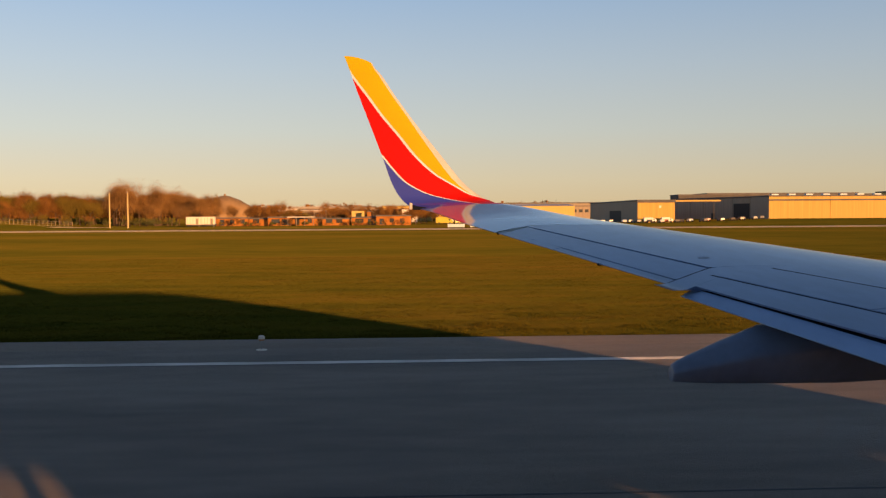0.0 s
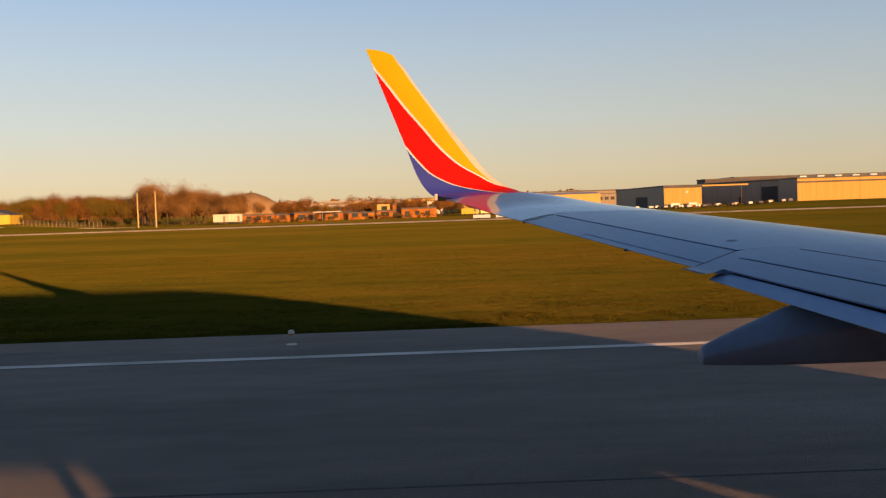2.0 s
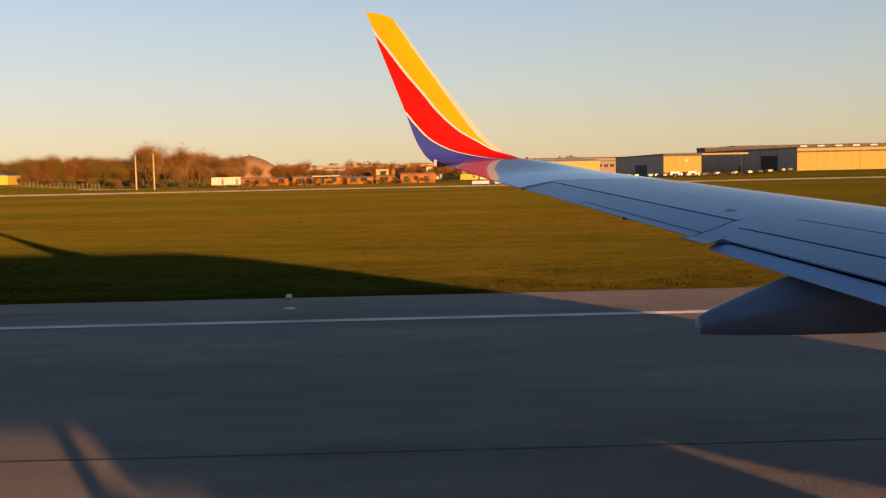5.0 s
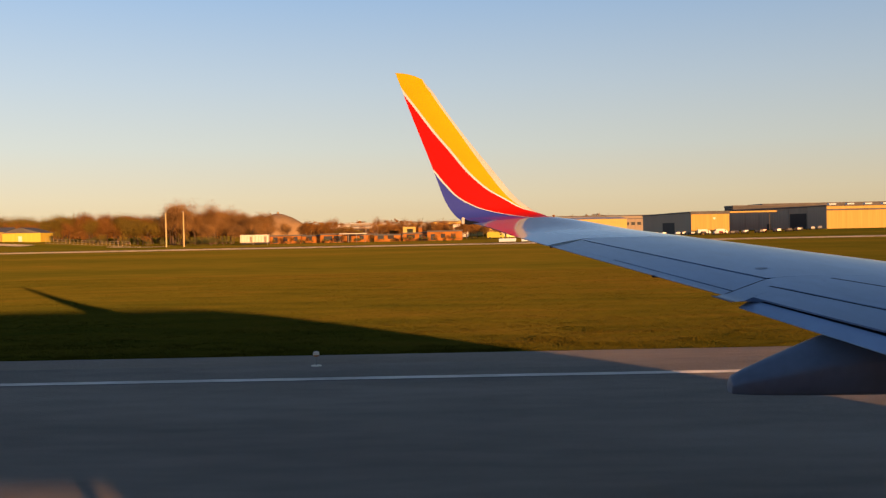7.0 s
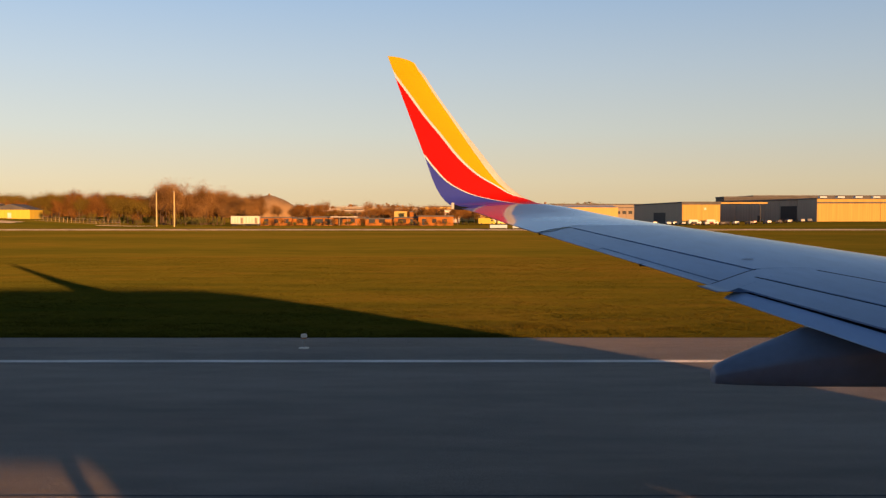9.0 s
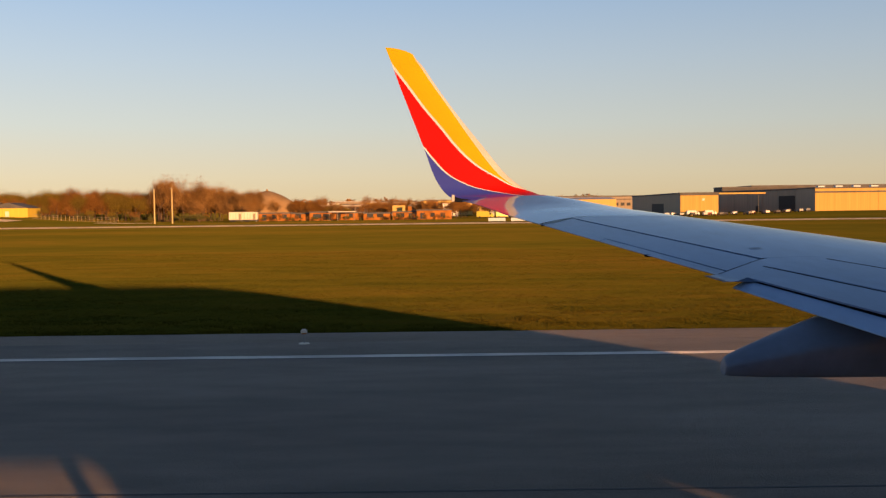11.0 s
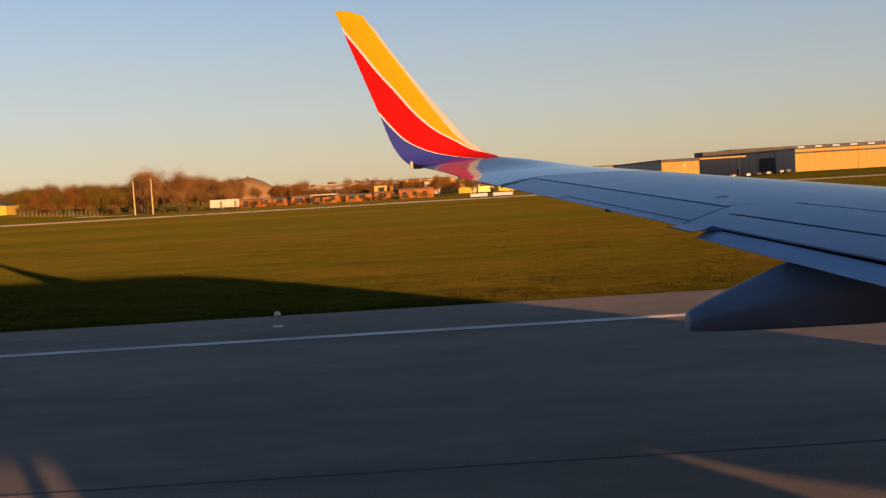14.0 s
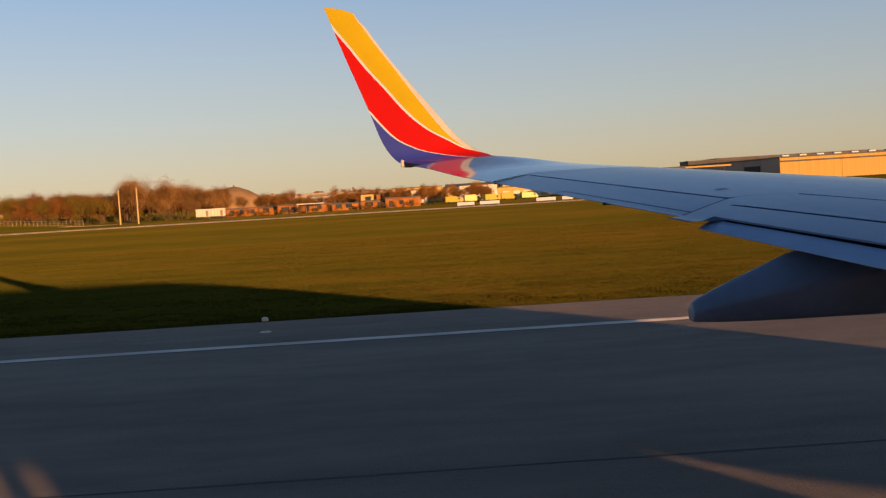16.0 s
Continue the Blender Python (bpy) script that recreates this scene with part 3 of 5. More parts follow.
for side in (1, -1):
    y = SKIN + side * 4.83
    prof = [(7.2, 0.12), (8.4, 0.37), (9.2, 0.5), (9.4, 0.6), (10.0, 0.8), (11.3, 1.0), (12.9, 1.06), (13.9, 1.0), (14.2, 0.9), (14.05, 0.78), (13.5, 0.76)]
    part("engine", loft(bmesh.new(), [[Vector((x, y + r * math.cos(math.tau * k / 28), 1.72 + r * (0.93 if math.sin(math.tau * k / 28) < 0 else 1) * math.sin(math.tau * k / 28))) for k in range(28)] for x, r in prof]),
         M["hull"], plane, "round engine nacelle", True)
    part("pylon", B(6.7, 11.4, y - 0.16, y + 0.16, 1.95, 2.95, 0.08), M["wing"], plane)
    g = part("main_gear", tube(bmesh.new(), [(2.2, SKIN + side * 2.86, 2.6), (1.85, SKIN + side * 2.86, 0.55)], [0.13, 0.11]), M["metal"], plane, "landing gear leg")
    for d in (-0.43, 0.43):
        wy = SKIN + side * 2.86 + d
        part("wheel", tube(bmesh.new(), [(1.85, wy - 0.19, 0.565), (1.85, wy - 0.14, 0.565), (1.85, wy + 0.14, 0.565), (1.85, wy + 0.19, 0.565)], [0.44, 0.565, 0.565, 0.44], 28), M["rubber"], g)
g = part("nose_gear", tube(bmesh.new(), [(18.2, SKIN, 2.0), (18.3, SKIN, 0.4)], [0.09, 0.08]), M["metal"], plane)
for d in (-0.2, 0.2):
    part("wheel", tube(bmesh.new(), [(18.3, SKIN + d - 0.1, 0.345), (18.3, SKIN + d + 0.1, 0.345)], [0.345, 0.345], 24), M["rubber"], g)


# ---- airfield buildings ----
M["tan_metal"] = material("tan_metal_cladding", (0.45, 0.295, 0.078), 0.6, 0, 0.10, 0.2, 0.3, 3, (6, 6, 0.1), spec=0.12)
M["pale_metal"] = material("pale_metal_cladding", (0.52, 0.36, 0.115), 0.6, 0, 0.08, 0.2, 0.3, 3, (6, 6, 0.1), spec=0.12)
# Grey cladding, and tan hangar ends with their shade put into the colour.
M["grey_metal"] = material("grey_and_shaded_cladding", (0.27, 0.225, 0.175), 0.6, 0, 0.1, 0.2, 0.3, 3, (6, 6, 0.1), spec=0.15)
M["roof"] = material("dark_roof", (0.09, 0.085, 0.085), 0.8, 0, 0.2, 0.15)
M["roof_pale"] = material("pale_roof", (0.45, 0.43, 0.40), 0.7, 0, 0.15, 0.15)
M["ochre"] = material("ochre_wall", (0.62, 0.45, 0.05), 0.7, 0, 0.08, 0.3, 0.3, 3, (6, 6, 0.1))
M["brick"] = material("red_brick", (0.31, 0.120, 0.026), 0.9, 0, 0.35, 0.22, 0.5, 6, spec=0.1)
M["orange"] = material("orange_brick", (0.42, 0.17, 0.035), 0.85, 0, 0.15, 0.3, 0.4, 6)
M["white_wall"] = material("white_wall", (0.66, 0.60, 0.50), 0.7, 0, 0.1, 0.3)
M["dirt"] = material("dry_tan_mound", (0.30, 0.185, 0.078), 0.95, 0, 0.2, 0.08, 0.8, 1.5, depth=0.4)
M["pole"] = material("pale_pole", (0.50, 0.38, 0.16), 0.6, 0, 0.1, 1)
M["steel"] = material("galvanised_steel", (0.30, 0.30, 0.30), 0.5, 0.6, 0.1, 1)
M["yellow_truck"] = material("lime_yellow_paint", (0.44, 0.37, 0.02), 0.4, 0, 0.06, 1)
M["slate"] = material("slate_grey_cladding", (0.048, 0.044, 0.046), 0.7, 0, 0.15, 0.2, 0.3, 3, (6, 6, 0.1))
M["dark"] = material("dark_opening", (0.025, 0.022, 0.02), 0.8)
M["window"] = material("window_pane", (0.05, 0.055, 0.06), 0.15)
M["vehicle"] = material("car_paint_white", (0.60, 0.58, 0.54), 0.3, 0, 0.05, 1, coat=0.4)
M["vehicle_red"] = material("car_paint_red", (0.30, 0.03, 0.02), 0.3, 0, 0.05, 1, coat=0.4)
M["vehicle_grey"] = material("car_paint_grey", (0.22, 0.21, 0.20), 0.3, 0, 0.05, 1, coat=0.4)
M["vehicle_dark"] = material("car_paint_dark", (0.05, 0.045, 0.05), 0.3, 0, 0.05, 1, coat=0.4)


def site(name, x, y, z, label, category, group="", rz=0, kind=""):
    return thing(name, x + OFF, y, z, label, category, group, rz, kind)


def gable(x0, x1, y0, y1, z0, z1, over=0.4, along="x"):
    """A pitched roof prism."""
    bm = bmesh.new()
    if along == "x":
        m = (y0 + y1) / 2
        a = [(x0 - over, y0 - over, z0), (x0 - over, y1 + over, z0), (x0 - over, m, z1)]
        b = [(x1 + over, y, z) for _, y, z in a]
    else:
        m = (x0 + x1) / 2
        a = [(x0 - over, y0 - over, z0), (x1 + over, y0 - over, z0), (m, y0 - over, z1)]
        b = [(x, y1 + over, z) for x, _, z in a]
    return loft(bm, [a, b])


def building(name, x0, x1, y, depth, h, wall, label, roof="flat", roof_mat="roof", openings=(), side=(), ribs=0, parapet=0.5, group=""):
    """A block whose front stands at y. openings: (x from, x to, z from, z to, material) on the front; side: the same along y on the end that faces -x."""
    base = relief((x0 + x1) / 2, y) - 0.3
    e = site(name, x0, y, base, label, "building", group)
    w, h = x1 - x0, h + 0.3
    part("wall", B(0, w, 0, depth, 0, h), M[wall], e)
    if roof == "flat":
        bm = B(-0.25, w + 0.25, -0.25, depth + 0.25, h + 0.003, h + parapet, 0.05)
        part("roof", bm, M[roof_mat], e)
    else:
        part("roof", gable(0, w, 0, depth, h + 0.003, h + parapet, 0.4, roof), M[roof_mat], e)
        if roof == "y":
            part("gable_wall", gable(0.05, w - 0.05, -0.012, depth * 0.02, h + 0.003, h + parapet - 0.25, 0, "y"), M[wall], e)
    for a, b, c, d, mat in openings:
        o = part("window" if (d - c) < 2.2 else "door", B(a, b, -0.10, 0.06, c + 0.3, d + 0.3, 0.02), M[mat], e)
        part("frame", B(a - 0.12, b + 0.12, -0.16, -0.004, d + 0.303, d + 0.45), M[wall], o)
    for a, b, c, d, mat in side:
        part("window" if (d - c) < 2.2 else "door", B(-0.10, 0.06, a, b, c + 0.3, d + 0.3, 0.02), M[mat], e)
    for i in range(ribs):
        x = w * (i + 1) / (ribs + 1)
        part("rib", B(x - 0.10, x + 0.10, -0.14, -0.003, 0.2, h - 0.1), M[wall], e)
    return e


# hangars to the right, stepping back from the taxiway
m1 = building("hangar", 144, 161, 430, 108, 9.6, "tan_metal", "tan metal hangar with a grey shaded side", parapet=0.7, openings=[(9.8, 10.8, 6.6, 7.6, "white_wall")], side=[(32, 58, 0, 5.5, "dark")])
part("fascia", B(-0.3, 17.3, -0.32, -0.255, 9.3, 10.3), M["roof"], m1)
# Tan end wall recoloured grey, so the side's shade sits in its colour.
part("side_wall", B(-0.06, -0.004, 0.1, 107.9, 0, 9.8), M["grey_metal"], m1, "side cladding with shade put into its grey")
cn = site("canopy", 161.1, 430, 0, "flat tan-edged canopy beside a metal hangar", "canopy")
part("roof_slab", B(0, 21, 0, 9, 9.55, 10.0, 0.03), M["roof"], cn)
part("fascia", B(0, 21, -0.3, -0.004, 9.35, 10.05), M["tan_metal"], cn)
part("column", B(20.48, 20.72, 8.3, 8.54, 0.2, 9.54), M["slate"], cn)
# the long hangar's flank, running back at a slant; its shade is put into the grey
fl = site("hangar_flank", 0, 0, 0, "long hangar flank with shade put into its grey, dark door", "building")
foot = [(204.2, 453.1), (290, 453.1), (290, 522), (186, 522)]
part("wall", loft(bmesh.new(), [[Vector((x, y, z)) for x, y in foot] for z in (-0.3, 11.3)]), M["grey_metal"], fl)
part("roof", loft(bmesh.new(), [[Vector((x + (-0.3 if x < 210 else 0), y, z)) for x, y in foot] for z in (11.303, 12.0)]), M["roof"], fl)
AL = Vector((186 - 204.2, 522 - 453.1, 0)).normalized()
OUT = Vector((-AL.y, AL.x, 0))
for a, b, top, mat in ((0.6, 13.5, 8.6, "dark"), (30, 33, 4.0, "dark")):
    base = [Vector((204.2, 453.1, 0)) + AL * q + OUT * w for q, w in ((a, -0.06), (b, -0.06), (b, 0.10), (a, 0.10))]
    part("door", loft(bmesh.new(), [[v + Vector((0, 0, z)) for v in base] for z in (0.3, top)]), M[mat], fl)
for q in (14.5, 27, 40, 53):
    base = [Vector((204.2, 453.1, 0)) + AL * (q + d) + OUT * w for d, w in ((-0.12, -0.02), (0.12, -0.02), (0.12, 0.14), (-0.12, 0.14))]
    part("rib", loft(bmesh.new(), [[v + Vector((0, 0, z)) for v in base] for z in (0.2, 11.2)]), M["grey_metal"], fl)
n1 = building("hangar", 204.3, 290, 430, 23, 9.9, "tan_metal", "long tan metal hangar with white rooftop units", ribs=2, parapet=0.6)
# This end is greyed in colour too, in place of shade on tan.
part("side_wall", B(-0.06, -0.004, 0.1, 22.9, 0, 10.1), M["grey_metal"], n1, "side cladding with shade put into its grey")
part("fascia", B(-0.25, 86.0, -0.30, -0.02, 8.3, 9.0), M["roof"], n1)
for i in range(10):
    part("roof_unit", B(2 + i * 8.0, 5.2 + i * 8.0, 2, 4.5, 10.82, 11.5, 0.06), M["white_paint"], n1, "white rooftop unit")
building("hangar", 208, 330, 585, 18, 13.4, "slate", "large dark grey hangar with a low roof", parapet=0.8)
building("hangar", 232, 330, 604, 30, 14.6, "slate", "dark rear hangar block above a lower roof", parapet=0.7)
building("warehouse", 112, 200, 730, 20, 12.2, "grey_metal", "long grey warehouse behind the hangars", parapet=0.8)
o1 = building("hangar", 292, 372, 436, 70, 13.0, "pale_metal", "pale ribbed hangar with an arched upper roof", ribs=24)
part("upper_roof", B(24, 78, 10, 40, 13.8, 17.0, 0.5), M["roof_pale"], o1)
building("hangar", 97, 150, 620, 50, 9.4, "pale_metal", "pale distant hangar under a low roof", roof="x", parapet=1.6, roof_mat="roof_pale", openings=[(24, 33, 0, 4.5, "grey_metal")])
building("hangar", 62, 96.5, 640, 45, 8.6, "pale_metal", "low distant hangar with a dark roof", roof="x", parapet=2.4)
building("office", 150.5, 176, 640, 30, 9.0, "grey_metal", "distant flat-roofed grey office", openings=[(2 + 4 * i, 4.5 + 4 * i, 5, 7, "window") for i in range(6)])
building("workshop", 66, 88, 560, 30, 8.5, "white_wall", "white flat-roofed workshop with a dark door", openings=[(12, 18, 0, 5, "dark"), (3, 6, 6, 7.5, "window")])
building("workshop", 88.1, 118, 560, 26, 6.2, "pale_metal", "low pale workshop beside a taller one", openings=[(3 + 6 * i, 7 + 6 * i, 0, 4, "white_wall") for i in range(4)])
# fire station, further along
fs = building("fire_station", 395, 448, 420, 25, 9.5, "pale_metal", "pale fire station with six white vehicle doors", openings=[(4 + 7 * i, 9 + 7 * i, 0, 6.0, "white_wall") for i in range(6)])
building("fire_station_wing", 448.1, 466, 424, 16, 4.5, "pale_metal", "low wing of a pale fire station", openings=[(3 + 4 * i, 4 + 4 * i, 1, 3, "window") for i in range(3)])


# red-brick low buildings with dark doorways
def brick_row(x0, widths):
    x = x0
    for k, (w, h, y) in enumerate(widths):
        ops = []
        a = 1.5
        while a + 3 < w:
            ops.append((a, a + 1.8 + (k % 3) * 0.8, 0.2 if (k + len(ops)) % 3 == 0 else 1.0, 2.7, "dark" if (k + len(ops)) % 2 else "window"))
            a += 4.2 + (k % 2)
        building("brick_building", x, x + w, y, 14, h, "brick", "low red-brick building with dark openings and flat roof", openings=ops, parapet=0.55, roof_mat="roof", group="brick buildings")
        x += w + 0.15 + (0.9 if k == 4 else 0)

brick_row(-39, [(13, 3.0, 400), (8, 2.7, 403), (9, 3.2, 399), (13, 2.8, 404), (11, 2.5, 400), (10, 3.0, 402), (14.5, 3.6, 398)])
cp0 = site("shelter_roof", -9.5, 396, 0, "low shelter with a thin white roof on posts", "shelter")
part("roof", B(0, 11, 0, 5, 3.35, 3.7, 0.05), M["white_wall"], cp0)
for k in (0.3, 3.8, 7.2, 10.7):
    part("post", B(k - 0.12, k + 0.12, 0.2, 0.44, -0.2, 3.347), M["grey_metal"], cp0)
bb = site("billboard", 15.5, 424, 0, "pale blank board raised on steel posts", "board")
part("panel", B(0, 5.6, -0.12, 0.12, 3.2, 6.0, 0.04), M["pale_metal"], bb)
for k in (0.5, 5.1):
    part("post", B(k - 0.13, k + 0.13, -0.1, 0.1, -0.2, 3.197), M["steel"], bb)
building("office", -30, -4, 520, 16, 6.6, "grey_metal", "distant grey office under a pale flat roof", roof_mat="roof_pale", openings=[(1 + 4 * i, 4.2 + 4 * i, 4.0, 5.8, "window") for i in range(6)])
building("office", 2, 22, 560, 18, 8.8, "grey_metal", "distant pale two-storey office", openings=[(2 + 4 * i, 5 + 4 * i, 6.0, 7.8, "window") for i in range(4)])
building("warehouse", -36, 18, 660, 30, 9.8, "grey_metal", "distant grey warehouse with a pale roof", roof_mat="roof_pale")
building("warehouse", 24, 60, 700, 30, 10.5, "pale_metal", "distant pale warehouse with a strip window", openings=[(4, 30, 7, 8.6, "window")])
for k, (x, w, y, h, mat) in enumerate(((-48, 9, 560, 8.2, "pale_metal"), (-34, 7, 600, 9.6, "white_wall"), (-22, 10, 575, 8.8, "slate"), (-9, 6, 590, 9.8, "pale_metal"), (3, 8, 610, 10.4, "white_wall"), (14, 11, 580, 8.6, "slate"), (28, 7, 600, 10.2, "orange"), (38, 9, 570, 8.4, "white_wall"))):
    building("distant_block", x, x + w, y, 9, h - 1.3, mat, "small distant flat-roofed block among bare trees", openings=[(1 + 2.6 * i, 2.6 + 2.6 * i, h - 3.9, h - 2.5, "window") for i in range(int((w - 1) // 2.6))], roof_mat="roof_pale" if k % 2 else "roof", group="distant blocks")
ch = site("chimney", 23.5, 415, 0, "short red-brick chimney behind a low roof", "chimney")
part("shaft", B(-0.8, 0.8, -0.8, 0.8, -0.2, 5.6), M["brick"], ch)
part("cap", B(-1.0, 1.0, -1.0, 1.0, 5.603, 5.95), M["roof"], ch)

# orange building with a raised end, and a gabled shed
ob = building("orange_building", -214, -186, 430, 22, 9.5, "orange", "orange-brick flat-roofed building with large doors", openings=[(3 + 6 * i, 7 + 6 * i, 0, 4.5, "dark" if i % 2 else "roof") for i in range(4)])
building("orange_building_tower", -185.9, -177, 432, 14, 12.0, "orange", "taller end block of an orange-brick building", openings=[(2, 3.5, 6, 8, "window"), (5, 6.5, 6, 8, "window")])
building("shed", -153.5, -137, 405, 13, 3.6, "ochre", "yellow gabled shed with a dark long roof", roof="y", parapet=2.4, openings=[(7, 8.6, 0, 2.3, "white_wall")])
building("shed_wing", -183, -153.6, 409, 14, 3.9, "tan_metal", "long low shed wing with a dark roof", roof="x", parapet=2.1, openings=[(3 + 5 * i, 5 + 5 * i, 0.5, 2.4, "grey_metal") for i in range(5)])
tk = site("storage_tank", -196, 405, relief(-196, 405), "long white horizontal storage tank", "tank")
part("shell", tube(bmesh.new(), [(-6, 0, 1.6), (-5.6, 0, 1.6), (5.6, 0, 1.6), (6, 0, 1.6)], [0.8, 1.3, 1.3, 0.8], 18), M["white_wall"], tk)
for x in (-4, 4):
    part("saddle", B(x - 0.3, x + 0.3, -1.0, 1.0, -0.2, 0.9), M["steel"], tk)

# white training tower and lamp masts, already passed
building("training_tower", -262, -252, 410, 9, 10.5, "white_wall", "white concrete training tower with small windows", openings=[(3.5, 4.6, 6 - 3 * i, 7.3 - 3 * i, "dark") for i in range(2)] + [(7, 8, 8, 9.2, "dark"), (1, 2, 8, 9, "dark")])
building("training_tower_wing", -251.9, -247, 410, 7, 3.6, "white_wall", "low wing of a white training tower", openings=[(2.5, 3.5, 1.4, 2.6, "dark")])
building("barracks", -330, -276, 440, 14, 6.0, "pale_metal", "long pale building with a grey gabled roof", roof="x", parapet=3.0, openings=[(2 + 4 * i, 4 + 4 * i, 2.2, 4.0, "window") for i in range(12)])


def mast(x, y, h):
    e = site("lamp_mast", x, y, relief(x, y), "tall slim steel floodlight mast", "mast", "lamp masts")
    part("pole", tube(bmesh.new(), [(0, 0, -0.3), (0, 0, h * 0.5), (0, 0, h)], [0.28, 0.2, 0.12], 8), M["steel"], e)
    arm = part("crossarm", B(-1.3, 1.3, -0.08, 0.08, h - 0.2, h), M["steel"], e)
    for k in (-1.1, -0.4, 0.4, 1.1):
        part("floodlight", B(k - 0.25, k + 0.25, -0.45, -0.09, h - 0.45, h + 0.15, 0.04), M["steel"], arm)

mast(-221, 480, 23)
mast(-290, 470, 24)
mast(-262, 520, 22)


def bare_pole(x, y, h):
    e = site("wooden_pole", x, y, 0, "tall pale wooden pole with a small lamp", "pole", "poles by the taxiway")
    part("pole", tube(bmesh.new(), [(0, 0, -0.4), (0, 0, h)], [0.30, 0.22], 10), M["pole"], e)
    part("lamp", B(-0.6, 0.2, -0.18, 0.18, h - 0.1, h + 0.2, 0.05), M["steel"], e)

bare_pole(-70.9, 362, 12.9)
bare_pole(-63.1, 358, 13.0)

# white trailers side by side
for i, x in enumerate((-46.5, -40.9)):
    e = site("trailer", x, 378, 0, "white box trailer parked beside brush", "trailer", "white trailers")
    part("box", B(0, 5.5, 0, 2.6, 0.9, 3.9, 0.06), M["white_wall"], e)
    for k in range(5):
        part("rib", B(0.5 + k * 1.1, 0.62 + k * 1.1, -0.05, -0.003, 1.0, 3.8), M["pole"], e)
    part("door", B(3.9, 4.8, -0.06, -0.004, 1.0, 3.2), M["grey_metal"], e)
    part("undercarriage", B(0.4, 5.6, 0.3, 2.3, 0.45, 0.897), M["roof"], e)
    for wx in (0.9, 1.9):
        part("wheel", tube(bmesh.new(), [(wx, 0.15, 0.45), (wx, 0.45, 0.45)], [0.45, 0.45], 14), M["rubber"], e)
    part("leg", B(5.0, 5.2, 0.3, 0.5, 0, 0.45), M["steel"], e)

# tan storage dome among the trees
bm = bmesh.new()
rings = []
for r, z in ((27, -0.3), (26.5, 2.0), (23.5, 6.5), (18, 11.5), (11, 15.6), (4, 18.2), (0.8, 18.9), (0.7, 20.0), (0.1, 20.1)):
    rings.append([Vector((1.1 * r * math.cos(math.tau * k / 36), 1.1 * r * math.sin(math.tau * k / 36), z * 1.12)) for k in range(36)])
dome = site("storage_dome", -107.5, 800, 0, "tan shallow storage dome rising above bare trees", "dome")
part("shell", loft(bm, rings), M["dirt"], dome, "", True)

# chain-link fence on the rise
fe = site("fence", -118, 384, 0, "low chain-link fence with slim posts", "fence")
for i in range(22):
    x = -8 + i * 1.62
    z = relief(-118 + x, 384)
    part("post", tube(bmesh.new(), [(x, 0, z - 0.2), (x, 0, z + 2.1)], [0.055, 0.055], 6), M["pole"], fe)
for zz in (0.3, 1.1, 1.95):
    part("rail", tube(bmesh.new(), [(-8 + i * 2.6, 0, relief(-126 + i * 2.6, 384) + zz) for i in range(14)], [0.03] * 14, 5), M["steel"], fe)


# vehicles
def van(x, y, rz, name, mat, L, W, H, cab, label, group):
    e = site(name, x, y, relief(x, y), label, "vehicle", group, rz)
    part("body", B(-L / 2, L / 2 - cab, -W / 2, W / 2, 0.55, H, 0.10), M[mat], e)
    part("cab", loft(bmesh.new(), [[(L / 2 - cab + 0.003, s * W / 2 * 0.98, z) for s, z in ((-1, 0.5), (1, 0.5), (1, H * 0.86), (-1, H * 0.86))],
                                   [(L / 2 - cab * 0.45, s * W / 2 * 0.97, z) for s, z in ((-1, 0.5), (1, 0.5), (1, H * 0.80), (-1, H * 0.80))],
                                   [(L / 2, s * W / 2 * 0.94, z) for s, z in ((-1, 0.5), (1, 0.5), (1, H * 0.48), (-1, H * 0.48))]]), M[mat], e)
    part("window", B(L / 2 - cab * 0.85, L / 2 - cab * 0.5, -W / 2 - 0.02, W / 2 + 0.02, H * 0.52, H * 0.75, 0.03), M["glass"], e)
    for wx in (-L * 0.32, L * 0.32):
        for s in (-1, 1):
            part("wheel", tube(bmesh.new(), [(wx, s * (W / 2 - 0.28), 0.42), (wx, s * (W / 2 + 0.01), 0.42)], [0.42, 0.42], 14), M["rubber"], e)
    return e

for i in range(5):
    van(56 + i * 8.2, 418 + (i % 2) * 4, 12 * (i % 3), "fire_truck", "yellow_truck", 7.4, 2.5, 3.0 + 0.3 * (i % 2), 2.2, "lime-yellow airfield fire truck parked in a row", "yellow trucks")
rnd = random.Random(4)
for i in range(22):
    x = 112 + i * 3.9 + rnd.uniform(-0.6, 0.6)
    van(x, 408 + rnd.uniform(-5, 5), 90 + rnd.uniform(-12, 12), "car", rnd.choice(("vehicle_dark", "vehicle_dark", "vehicle_grey", "vehicle_red", "vehicle_dark", "vehicle")), 4.5, 1.8, 1.5, 1.9, "car parked before the hangars", "cars by the hangars")
for i, (x, w) in enumerate(((148, 3.6), (156, 3.2))):
    van(x, 424 + i % 2, 0, "box_truck", "vehicle", w + 2, 1.9, 2.3, 1.6, "white box truck parked before a hangar", "white trucks")

# low white boards along the taxiway
for x, w in ((51.5, 5.3), (58.5, 6.1), (76, 6.0), (84, 3.4)):
    e = site("marker_board", x, 297, -0.03, "low white painted board on short legs", "board", "white boards by the taxiway")
    part("panel", B(0, w, -0.1, 0.1, 0.25, 1.25, 0.03), M["white_paint"], e)
    for k in (0.3, w - 0.3):
        part("leg", B(k - 0.06, k + 0.06, -0.06, 0.06, -0.1, 0.247), M["steel"], e)


